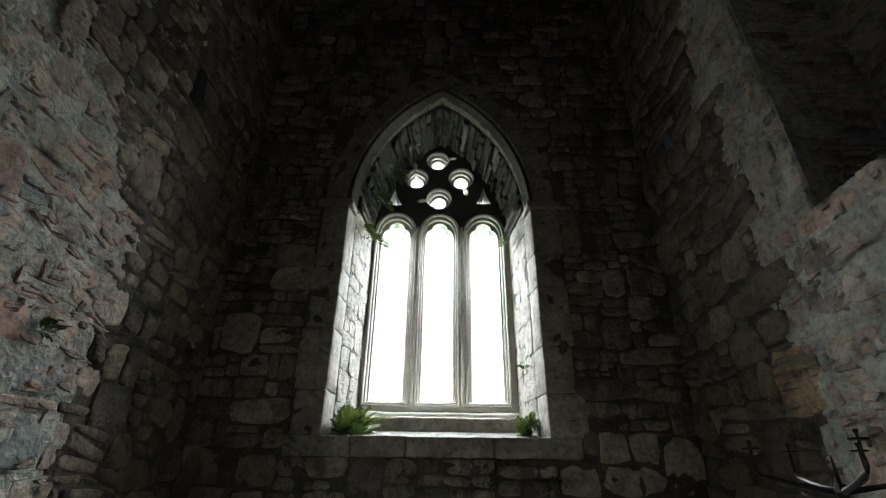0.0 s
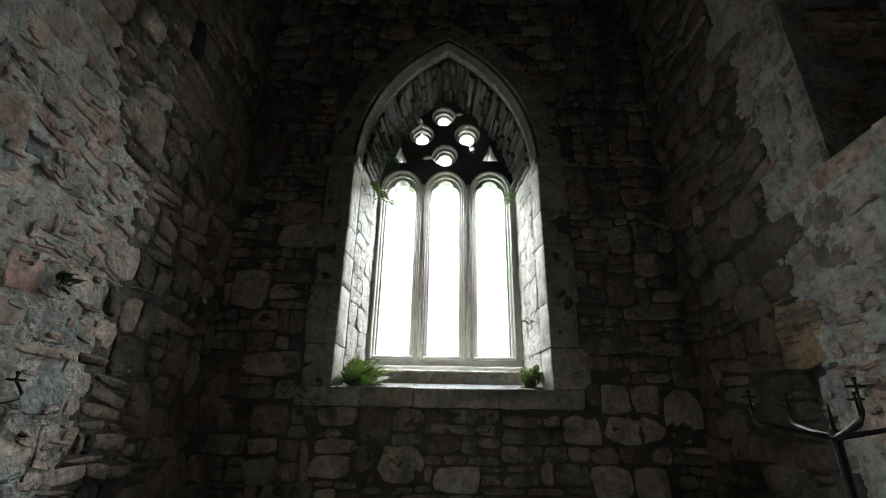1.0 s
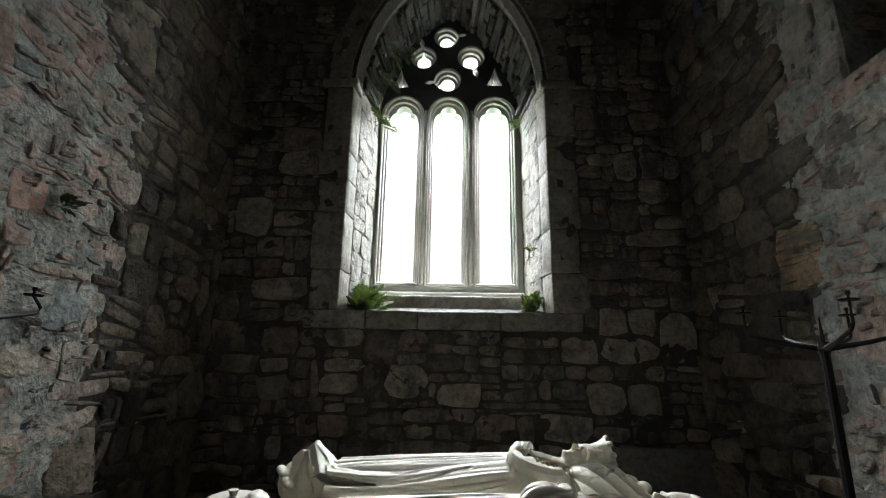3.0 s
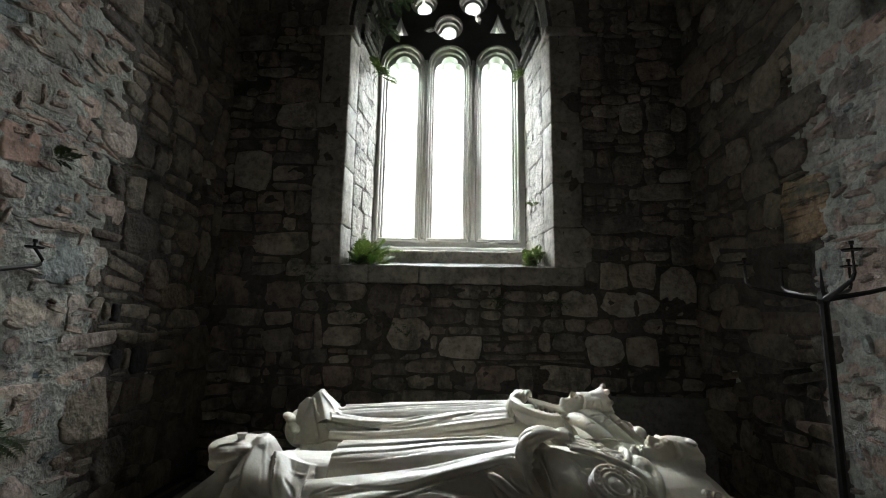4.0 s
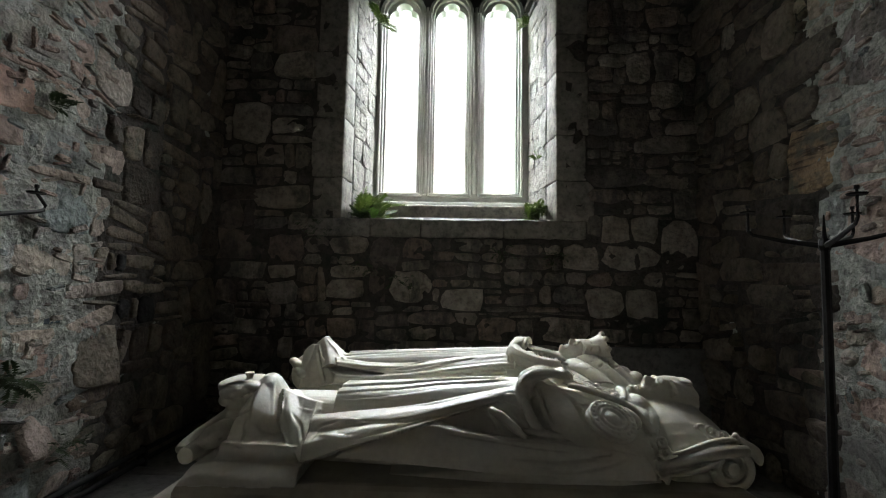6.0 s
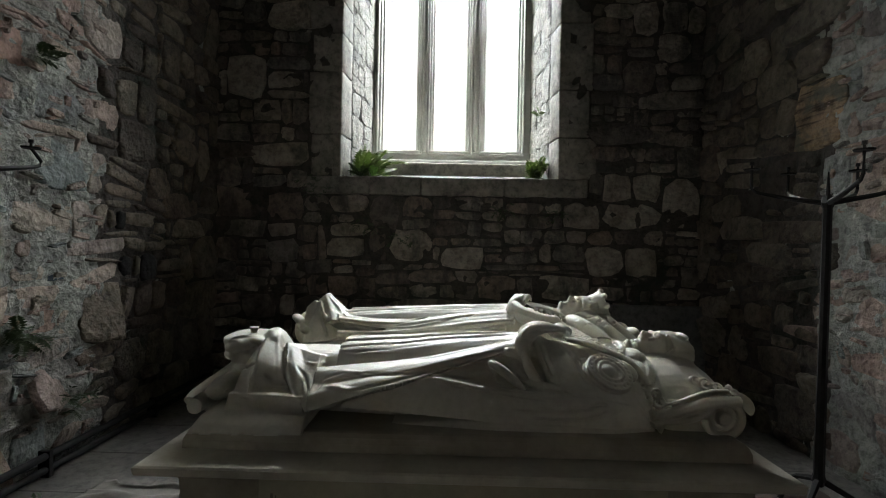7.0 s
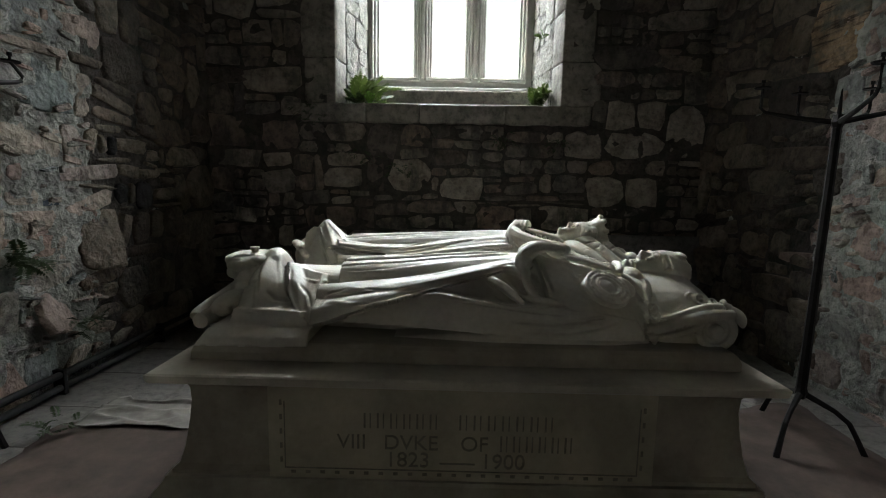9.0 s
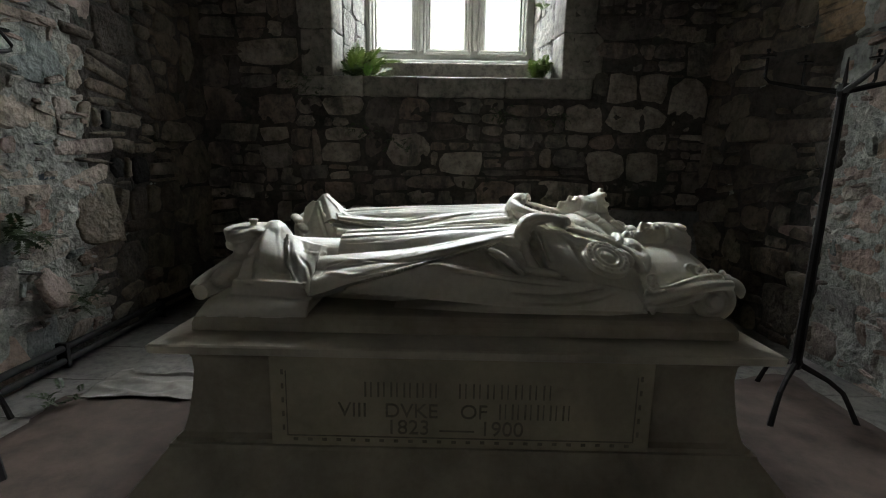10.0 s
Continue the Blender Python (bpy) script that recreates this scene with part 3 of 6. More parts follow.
def loft(bm, stations, n=18):
    """Half-round body along x: rows of x, y middle, near and far half width, foot, top and fullness."""
    rows = []
    for x, yc, wn, wf, zb, zt, p in stations:
        ring = []
        for k in range(n + 1):
            a = math.pi * k / n
            c, s = math.cos(a), math.sin(a)
            w = wn if c > 0 else wf
            ring.append(bm.verts.new((x, yc - math.copysign(abs(c) ** p, c) * w, zb + (zt - zb) * s ** p)))
        rows.append(ring)
    for a, b in zip(rows, rows[1:]):
        for k in range(n):
            bm.faces.new((a[k], a[k + 1], b[k + 1], b[k]))
        bm.faces.new((a[n], a[0], b[0], b[n]))
    bm.faces.new(rows[0])
    bm.faces.new(rows[-1][::-1])


def ball(bm, centre, radii, turn=(0, 0, 0), seg=20):
    m = pose(*centre, *turn) @ Matrix.Diagonal((*radii, 1))
    bmesh.ops.create_uvsphere(bm, u_segments=seg, v_segments=seg // 2 + 2, radius=1, matrix=m)


def curve_pts(points, n=14):
    """A smooth line through points."""
    p = np.array(points, float)
    t = np.linspace(0, 1, len(p))
    u = np.linspace(0, 1, n)
    coef = np.polyfit(t, p, min(len(p) - 1, 3))
    return [tuple(sum(coef[i, k] * x ** (len(coef) - 1 - i) for i in range(len(coef))) for k in range(3)) for x in u]


def fold(bm, points, radius, taper=(0.6, 1, 1, 0.5), flat=1.0, n=14, sides=9):
    tube_bm(curve_pts(points, n), radius, sides, taper, bm, flat)


def ring_bm(bm, centre, radius, thick, turn, seg=24):
    m = pose(*centre, *turn)
    pts = [m @ Vector((radius * math.cos(a), radius * math.sin(a), 0)) for a in (2 * math.pi * k / seg for k in range(seg + 1))]
    tube_bm(pts, thick, 6, None, bm)


def cloth(bm, edges, relief, nu=60, nv=22, inward=(0.0, 0.12, -0.04), bulge=0.012):
    """A thick cloth between an upper and a lower edge, given as pairs along it; relief(u, v) lifts its face."""
    e = np.array(edges, float)
    t = np.linspace(0, 1, len(e))
    grid, under = [], []
    for i in range(nu + 1):
        u = i / nu
        top, low = (Vector([float(np.interp(u, t, e[:, side, k])) for k in range(3)]) for side in (0, 1))
        row, back = [], []
        for j in range(nv + 1):
            v = j / nv
            p = top.lerp(low, v) + Vector((0, -0.75, 0.65)) * (bulge * math.sin(math.pi * v) + relief(u, v))
            row.append(bm.verts.new(p))
            back.append(bm.verts.new(p + Vector(inward)))
        grid.append(row)
        under.append(back)
    for i in range(nu):
        for j in range(nv):
            bm.faces.new((grid[i][j], grid[i + 1][j], grid[i + 1][j + 1], grid[i][j + 1]))
            bm.faces.new((under[i][j], under[i][j + 1], under[i + 1][j + 1], under[i + 1][j]))
        bm.faces.new((grid[i][0], under[i][0], under[i + 1][0], grid[i + 1][0]))
        bm.faces.new((grid[i][nv], grid[i + 1][nv], under[i + 1][nv], under[i][nv]))
    for j in range(nv):
        bm.faces.new((grid[0][j], grid[0][j + 1], under[0][j + 1], under[0][j]))
        bm.faces.new((grid[nu][j], under[nu][j], under[nu][j + 1], grid[nu][j + 1]))


def waves(count, slant, size, seed, warp=0.25):
    """Soft cloth folds with rounded backs and tight valleys, for cloth()."""
    def relief(u, v):
        w = count * v + slant * u + seed + warp * noise.noise(Vector((u * 4, v * 2.5, seed * 3)))
        strong = 0.65 + 0.7 * noise.noise(Vector((u * 3 + 7, v * 3, seed)))
        return size * strong * (abs(math.sin(math.pi * w)) ** 0.7 - 0.5)
    return relief


def spread(points, n=24):
    """An even line through a few points, rounded at the corners."""
    p = np.array(points, float)
    t = np.linspace(0, len(p) - 1, n)
    q = np.stack([np.interp(t, np.arange(len(p)), p[:, k]) for k in range(3)], 1)
    for _ in range(2):
        q[1:-1] = (q[:-2] + 2 * q[1:-1] + q[2:]) / 4
    return q


def chisel(co, no, strokes):
    """Works fold ridges, creases and cloth edges into the surface: kind, radius, height and a line each."""
    for kind, radius, height, points in strokes:
        line = spread(points)
        reach = 4 * radius if kind == "edge" else radius
        lo, hi = line.min(0) - reach, line.max(0) + reach
        near = np.nonzero(((co > lo) & (co < hi)).all(1))[0]
        if not len(near):
            continue
        best, side, along = np.full(len(near), 9.0), np.zeros(len(near)), np.zeros(len(near))
        for i, (a, b) in enumerate(zip(line, line[1:])):
            ab = b - a
            rel = co[near] - a
            f = np.clip(rel @ ab / max(1e-9, ab @ ab), 0, 1)
            off = rel - f[:, None] * ab
            d = np.linalg.norm(off, axis=1)
            closer = d < best
            best[closer] = d[closer]
            along[closer] = ((i + f) / (len(line) - 1))[closer]
            side[closer] = (np.cross(ab, no[near]) * off).sum(1)[closer]
        q = best / radius
        if kind == "ridge":
            lift = np.clip(1 - q, 0, 1) ** 1.3 * (1 + 0.5 * np.clip(q, 0, 1))
        elif kind == "crease":
            lift = -np.clip(1 - q, 0, 1) ** 1.15
        else:
            lift = np.where(side > 0, np.exp(-q), 0.0) * (q < 4)
        lift *= height * np.clip(np.minimum(along, 1 - along) * 7 + 0.12, 0, 1)
        co[near] += no[near] * lift[:, None]
    return co


def pleats(co, no, x0, x1, y0, y1, floor_z, count, size, seed, hem=0.0):
    """Long pleats over the upper side, running together towards x1; hem staggers where they begin."""
    x, y = co[:, 0], co[:, 1]
    run = np.clip((x - x0) / (x1 - x0), 0, 1)
    half = (y1 - y0) / 2 * (1 - 0.42 * run)
    v = (y - (y0 + y1) / 2 - 0.02 * run) / half
    wob = 0.09 * np.sin(5.0 * x + seed + 2.5 * v) + 0.05 * np.sin(17.0 * x + 3 * seed)
    w = (v * 0.5 + 0.5) * count + wob * 2.2
    idx = np.floor(w)
    start = x0 + hem * (np.sin(idx * 12.9 + seed) * 0.5 + 0.5)
    strong = 0.55 + 0.45 * np.sin(idx * 7.3 + seed + 3.0 * x)
    shape = (np.abs(np.sin(np.pi * w)) ** 0.6 - 0.45) * strong + 0.35 * np.sin(idx * 3.7)
    on = (np.abs(v) < 1) & (x > start) & (x < x1) & (co[:, 2] > floor_z) & (no[:, 2] > 0.1)
    edge = np.clip((1 - np.abs(v)) * 5, 0, 1) * np.clip((x1 - x) * 8, 0, 1)
    co[:, 2] += np.where(on, size * shape * edge, 0)
    return co


def carve(name, bm, label, folds, strokes, voxel=0.004):
    """Joins the blocked-out forms into one skin, then works pleats and strokes into it."""
    block = part(name, bm, marble)
    re = block.modifiers.new("skin", "REMESH")
    re.mode, re.voxel_size = "VOXEL", voxel
    sm = block.modifiers.new("soften", "SMOOTH")
    sm.factor, sm.iterations = 0.4, 2
    me = bpy.data.meshes.new_from_object(block.evaluated_get(bpy.context.evaluated_depsgraph_get()))
    bpy.data.objects.remove(block)
    n = len(me.vertices)

    def read(what, field):
        flat = np.empty(n * 3, np.float32)
        what.foreach_get(field, flat)
        return flat.reshape(n, 3).astype(float)
    co, no = read(me.vertices, "co"), read(me.vertex_normals, "vector")
    for f in folds:
        co = pleats(co, no, *f)
    for group in strokes:
        me.vertices.foreach_set("co", co.astype(np.float32).ravel())
        me.update()
        co = chisel(read(me.vertices, "co"), read(me.vertex_normals, "vector"), group)
    me.vertices.foreach_set("co", co.astype(np.float32).ravel())
    me.polygons.foreach_set("use_smooth", np.ones(len(me.polygons), bool))
    me.update()
    ob = new(name, me)
    sm = ob.modifiers.new("worn", "SMOOTH")
    sm.factor, sm.iterations = 0.35, 1
    return tagged(ob, label, "statue")


Z = 0.700


def face(bm, x, yc, top, k):
    """A lying head in profile: x is the chin's tip, top the brow's height, k the size."""
    rows = [(-0.014, -0.085, 0.026), (-0.006, -0.050, 0.034), (0.006, -0.039, 0.040), (0.016, -0.043, 0.044), (0.022, -0.053, 0.047), (0.030, -0.038, 0.050), (0.037, -0.049, 0.052), (0.043, -0.037, 0.054), (0.053, -0.040, 0.058),
            (0.075, -0.035, 0.064), (0.096, -0.029, 0.068), (0.110, -0.020, 0.072), (0.122, -0.004, 0.076), (0.140, 0.0, 0.08), (0.165, 0.003, 0.085), (0.20, 0.001, 0.087), (0.232, -0.004, 0.086), (0.255, -0.014, 0.08), (0.270, -0.034, 0.07), (0.276, -0.06, 0.055)]
    loft(bm, [(x + dx * k, yc, w * k, w * k, top - 0.165 * k, top + dz * k, 0.8) for dx, dz, w in rows], 24)
    ridge_pts = [(0.122, -0.010, 0.007), (0.074, 0.004, 0.008), (0.065, -0.008, 0.008), (0.060, -0.038, 0.016), (0.115, -0.060, 0.022)]
    sides_v = [[bm.verts.new((x + dx * k, yc + s * w * k, top + dz * k)) for dx, dz, w in ridge_pts] for s in (-1, 1)]
    bm.faces.new(sides_v[0])
    bm.faces.new(sides_v[1][::-1])
    for q in range(5):
        bm.faces.new((sides_v[0][q], sides_v[1][q], sides_v[1][(q + 1) % 5], sides_v[0][(q + 1) % 5]))
    for s in (-1, 1):
        ball(bm, (x + 0.068 * k, yc + s * 0.013 * k, top - 0.032 * k), (0.011 * k, 0.010 * k, 0.012 * k), seg=10)
        ball(bm, (x + 0.100 * k, yc + s * 0.032 * k, top - 0.030 * k), (0.013 * k, 0.016 * k, 0.010 * k), seg=12)
        ball(bm, (x + 0.126 * k, yc + s * 0.034 * k, top - 0.013 * k), (0.011 * k, 0.030 * k, 0.012 * k), seg=12)
        ball(bm, (x + 0.165 * k, yc + s * 0.082 * k, top - 0.095 * k), (0.026 * k, 0.012 * k, 0.034 * k), seg=12)
        for j in range(9):
            a = j / 8
            fold(bm, [(x + (0.165 + 0.075 * a) * k, yc + s * 0.045 * k, top - 0.008 * k - 0.025 * a * k), (x + (0.175 + 0.075 * a) * k, yc + s * 0.070 * k, top - 0.030 * k - 0.02 * a * k), (x + (0.18 + 0.075 * a) * k, yc + s * 0.084 * k, top - 0.065 * k), (x + (0.185 + 0.075 * a) * k, yc + s * 0.084 * k, top - 0.11 * k)], 0.010 * k, n=8, sides=6)


def add_box(bm, x0, x1, y0, y1, z0, z1, bevel):
    b = box_bm(x0, x1, y0, y1, z0, z1, bevel, segments=4)
    me = bpy.data.meshes.new("tmp")
    b.to_mesh(me)
    b.free()
    bm.from_mesh(me)


def near_figure():
    bm = bmesh.new()
    yc = 2.84
    # legs, body and the mantle it lies on
    loft(bm, [(0.05, yc, 0.17, 0.2, Z, 0.86, 0.75), (0.22, yc, 0.2, 0.24, Z, 0.855, 0.8), (0.33, yc, 0.22, 0.25, Z, 0.88, 0.8), (0.6, yc, 0.25, 0.27, Z, 0.92, 0.8), (0.85, yc, 0.27, 0.28, Z, 0.945, 0.8),
              (1.05, yc, 0.27, 0.30, Z, 0.955, 0.78), (1.2, yc, 0.28, 0.30, Z, 0.965, 0.75), (1.3, yc, 0.33, 0.30, Z, 0.965, 0.75), (1.42, yc, 0.34, 0.30, Z, 0.955, 0.72), (1.55, yc, 0.31, 0.27, Z, 0.92, 0.7), (1.64, yc, 0.22, 0.2, Z, 0.86, 0.7)])
    # tunic over the legs with its square hem
    loft(bm, [(0.338, yc + 0.02, 0.185, 0.2, Z, 0.958, 0.5), (0.6, yc + 0.02, 0.20, 0.2, Z, 0.972, 0.55), (0.9, yc + 0.02, 0.2, 0.2, Z, 0.995, 0.7), (1.15, yc, 0.17, 0.18, Z, 1.008, 0.8)])
    # shins under a smooth cloth between hem and feet
    loft(bm, [(0.10, yc, 0.13, 0.17, Z, 0.93, 0.7), (0.2, yc, 0.15, 0.19, Z, 0.924, 0.6), (0.36, yc, 0.16, 0.19, Z, 0.922, 0.55)])
    # the mantle's sweep from the hands down to the near foot
    cloth(bm, [((0.282, 2.60, 0.892), (0.288, 2.42, 0.772)), ((0.43, 2.62, 0.905), (0.42, 2.445, 0.810)), ((0.58, 2.635, 0.918), (0.60, 2.478, 0.853)), ((0.74, 2.64, 0.94), (0.75, 2.525, 0.896)),
               ((0.94, 2.67, 0.98), (0.94, 2.60, 0.938)), ((1.115, 2.70, 1.008), (1.11, 2.65, 0.978))], lambda u, v: waves(1.7, -0.9, 0.030, 0.35)(u, v) * (1 - 0.75 * u) * min(1, 6 * v + 0.3), 90, 30)
    # its lower half hanging beside the body, and the layer under that
    cloth(bm, [((0.45, 2.50, 0.80), (0.40, 2.48, 0.77)), ((0.60, 2.51, 0.852), (0.60, 2.462, 0.766)), ((0.76, 2.505, 0.890), (0.80, 2.447, 0.757)), ((1.04, 2.465, 0.853), (1.04, 2.432, 0.746)), ((1.27, 2.452, 0.846), (1.27, 2.426, 0.740)),
               ((1.42, 2.455, 0.828), (1.45, 2.432, 0.735)), ((1.54, 2.485, 0.80), (1.57, 2.465, 0.727))], lambda u, v: 0.004 * noise.noise(Vector((u * 5, v * 2, 4))), 60, 16, (0.0, 0.10, -0.01), 0.010)
    cloth(bm, [((0.60, 2.51, 0.712), (0.60, 2.50, 0.700)), ((0.95, 2.475, 0.745), (0.95, 2.455, 0.705)), ((1.2, 2.465, 0.745), (1.2, 2.447, 0.705)), ((1.42, 2.47, 0.742), (1.44, 2.452, 0.705)), ((1.58, 2.50, 0.74), (1.60, 2.49, 0.705))],
          waves(0.9, 0.5, 0.006, 2.2), 50, 10, (0, 0.1, 0.0), 0.006)
    # hollow between sweep and sleeve, with its own folds
    cloth(bm, [((0.74, 2.60, 0.905), (0.74, 2.56, 0.87)), ((0.92, 2.64, 0.935), (0.95, 2.535, 0.835)), ((1.08, 2.66, 0.965), (1.10, 2.525, 0.82)), ((1.18, 2.66, 0.95), (1.26, 2.525, 0.82))], waves(0.8, 0.9, 0.016, 0.7), 40, 20)
    fold(bm, [(1.02, 2.655, 0.965), (1.06, 2.64, 0.965), (1.10, 2.625, 0.955), (1.115, 2.60, 0.93)], 0.020, (0.5, 1, 1, 0.6))
    fold(bm, [(0.975, 2.575, 0.932), (1.015, 2.548, 0.918), (1.065, 2.520, 0.882), (1.105, 2.50, 0.850)], 0.018, (0.7, 1.1, 1, 0.6))
    fold(bm, [(1.12, 2.60, 0.965), (1.125, 2.565, 0.93), (1.15, 2.535, 0.885), (1.20, 2.51, 0.85)], 0.020, (0.8, 1, 1, 0.5))
    fold(bm, [(1.09, 2.55, 0.872), (1.15, 2.52, 0.865), (1.20, 2.505, 0.862), (1.25, 2.50, 0.855)], 0.018, (0.4, 1, 1, 0.6))
    # sleeve with its turned cuff
    cloth(bm, [((1.165, 2.665, 1.012), (1.205, 2.515, 0.872)), ((1.25, 2.69, 1.014), (1.28, 2.468, 0.845)), ((1.33, 2.68, 0.990), (1.36, 2.450, 0.83)), ((1.41, 2.655, 0.945), (1.43, 2.450, 0.81)), ((1.50, 2.64, 0.908), (1.51, 2.458, 0.78)), ((1.575, 2.63, 0.875), (1.58, 2.475, 0.745))],
          lambda u, v: 0.010 * noise.noise(Vector((u * 2.5, v * 2.5, 9))), 50, 30, (0.0, 0.14, -0.05), 0.022)
    fold(bm, [(1.135, 2.60, 0.945), (1.11, 2.64, 1.005), (1.17, 2.69, 1.05), (1.31, 2.745, 1.040)], 0.026, (0.7, 1.1, 1.0, 0.6), n=20)
    for k in range(3):
        fold(bm, [(1.115 + 0.01 * k, 2.69 + 0.03 * k, 1.02), (1.13 + 0.012 * k, 2.72 + 0.03 * k, 1.048), (1.20 + 0.01 * k, 2.76 + 0.03 * k, 1.056), (1.31, 2.79 + 0.03 * k, 1.032)], 0.014, (0.7, 1, 1, 0.5))
    fold(bm, [(1.15, 2.62, 0.975), (1.14, 2.66, 1.015), (1.20, 2.71, 1.045), (1.31, 2.755, 1.034)], 0.020, (0.7, 1.1, 1.0, 0.6), n=20)
    ball(bm, (1.18, 2.74, 0.95), (0.085, 0.10, 0.07))
    ball(bm, (1.295, 2.80, 1.025), (0.05, 0.07, 0.032), (0, 8, 15))
    for k in range(4):
        fold(bm, [(1.28, 2.74 + 0.026 * k, 1.045), (1.305, 2.75 + 0.026 * k, 1.052), (1.33, 2.76 + 0.026 * k, 1.044), (1.345, 2.77 + 0.026 * k, 1.025)], 0.011)
    # breast, straps and the collar's links
    for k in range(7):
        y = 2.665 + 0.036 * k
        fold(bm, [(1.30, y, 1.016), (1.38, y - 0.004, 1.000), (1.47, y - 0.006, 0.972), (1.57, y + 0.002, 0.932)], 0.0125 if k % 2 else 0.017, (0.8, 1, 1, 0.8), 0.8)
        for j in range(5):
            if (j + k) % 2:
                ball(bm, (1.34 + 0.05 * j, y + 0.016, 1.016 - 0.060 * (j / 4) ** 1.3), (0.017, 0.011, 0.010), (0, 14, 20), 8)
    # round brooch
    n_turn = (33, 13, 4)
    m_b = pose(1.430, 2.520, 0.921, *n_turn)
    ball(bm, tuple(m_b @ Vector((0, 0, -0.016))), (0.096, 0.090, 0.024), n_turn, 28)
    for rad, th, lift in ((0.086, 0.0065, 0.004), (0.066, 0.0065, 0.006), (0.046, 0.007, 0.007)):
        ring_bm(bm, tuple(m_b @ Vector((0, 0, lift))), rad, th, n_turn, 32)
    for k in range(22):
        a = 2 * math.pi * k / 22
        ball(bm, tuple(m_b @ Vector((0.076 * math.cos(a), 0.076 * math.sin(a), 0.005))), (0.0065, 0.0065, 0.0065), seg=8)
    ball(bm, tuple(m_b @ Vector((-0.006, 0, 0.002))), (0.034, 0.034, 0.016), n_turn)
    # lapel point, tasselled shoulder edge
    fold(bm, [(1.50, 2.60, 0.945), (1.52, 2.575, 0.928), (1.535, 2.55, 0.905), (1.52, 2.535, 0.885)], 0.016, (0.6, 1, 1, 0.4))
    fold(bm, [(1.53, 2.66, 0.945), (1.56, 2.63, 0.925), (1.585, 2.60, 0.895), (1.60, 2.57, 0.86)], 0.016, (0.8, 1, 1, 0.6))
    for k in range(9):
        t = k / 8
        fold(bm, [(1.585 + 0.012 * math.sin(k * 2.1), 2.60 - 0.11 * t, 0.875 - 0.12 * t), (1.60 + 0.01 * math.sin(k), 2.585 - 0.11 * t, 0.860 - 0.12 * t), (1.605, 2.57 - 0.10 * t, 0.845 - 0.12 * t), (1.60 + 0.012 * math.sin(k * 3.3), 2.56 - 0.09 * t, 0.825 - 0.11 * t)], 0.012, (0.7, 1, 1, 0.6), n=6, sides=7)
    ball(bm, (1.575, 2.70, 0.88), (0.075, 0.10, 0.055))
    ball(bm, (1.605, 2.76, 0.905), (0.062, 0.085, 0.062))
    fold(bm, [(1.60, 2.58, 0.85), (1.625, 2.65, 0.885), (1.64, 2.73, 0.905), (1.64, 2.84, 0.92)], 0.032, (0.7, 1, 1, 1))
    # neck and head
    fold(bm, [(1.50, yc, 0.90), (1.56, yc, 0.905), (1.62, yc, 0.91), (1.70, yc, 0.925)], 0.060, (1.4, 1.0, 0.95, 1))
    fold(bm, [(1.545, 2.72, 0.945), (1.565, 2.77, 0.962), (1.575, 2.82, 0.968), (1.575, 2.88, 0.965)], 0.015, (0.6, 1, 1, 0.8))
    face(bm, 1.610, yc, 1.030, 1.0)
    ball(bm, (1.842, yc - 0.03, 1.016), (0.024, 0.05, 0.014), (0, 20, 0))
    # cushion: a swelling block, its rolled bands and the scroll at its end
    loft(bm, [(1.585, yc, 0.29, 0.27, Z, 0.88, 1.05), (1.66, yc, 0.34, 0.3, Z, 0.945, 1.05), (1.76, yc, 0.345, 0.31, Z, 0.955, 1.05), (1.84, yc, 0.345, 0.31, Z, 0.94, 1.05), (1.90, yc, 0.33, 0.30, Z, 0.89, 0.95), (1.945, yc, 0.29, 0.27, Z, 0.83, 0.8), (1.96, yc, 0.24, 0.26, Z, 0.79, 0.6)])
    fold(bm, [(1.615, 2.487, 0.815), (1.70, 2.482, 0.832), (1.78, 2.488, 0.858), (1.87, 2.50, 0.862)], 0.011, (0.4, 1, 1.1, 1))
    fold(bm, [(1.575, 2.482, 0.772), (1.68, 2.470, 0.797), (1.77, 2.464, 0.826), (1.90, 2.478, 0.834)], 0.0215, (0.7, 1, 1.1, 0.9))
    tube_bm([(1.842, 2.492, 0.769), (1.842, 2.56, 0.769), (1.842, 3.1, 0.765)], 0.074, 30, None, bm)
    ring_bm(bm, (1.842, 2.478, 0.769), 0.066, 0.016, (90, 0, 0), 36)
    tube_bm([(1.842 - 0.004 * a + (0.043 - 0.002 * a) * math.cos(a + 2.2), 2.480, 0.769 + (0.040 - 0.002 * a) * math.sin(a + 2.2)) for a in np.linspace(0, 4.2, 24)], 0.009, 8, (0.6, 1, 0.6), bm)
    tube_bm([(1.842, 2.462, 0.770), (1.842, 2.50, 0.770)], 0.027, 24, (0.92, 1.0), bm)
    fold(bm, [(1.58, 2.478, 0.745), (1.66, 2.468, 0.760), (1.74, 2.464, 0.780), (1.80, 2.468, 0.822)], 0.016, (0.6, 1, 1, 0.6))
    fold(bm, [(1.915, 2.52, 0.845), (1.938, 2.505, 0.825), (1.950, 2.50, 0.80), (1.958, 2.50, 0.778)], 0.022, (0.7, 1, 0.9, 0.3))
    for x, y, z, rad in ((1.598, 2.492, 0.852, 0.017), (1.606, 2.488, 0.822, 0.020), (1.594, 2.490, 0.795, 0.016), (1.80, 2.60, 0.875, 0.018), (1.83, 2.585, 0.868, 0.022), (1.868, 2.57, 0.858, 0.018), (1.895, 2.55, 0.848, 0.015)):
        ring_bm(bm, (x, y, z), rad, 0.0058, (55 if x > 1.7 else 75, 0, 0), 14)
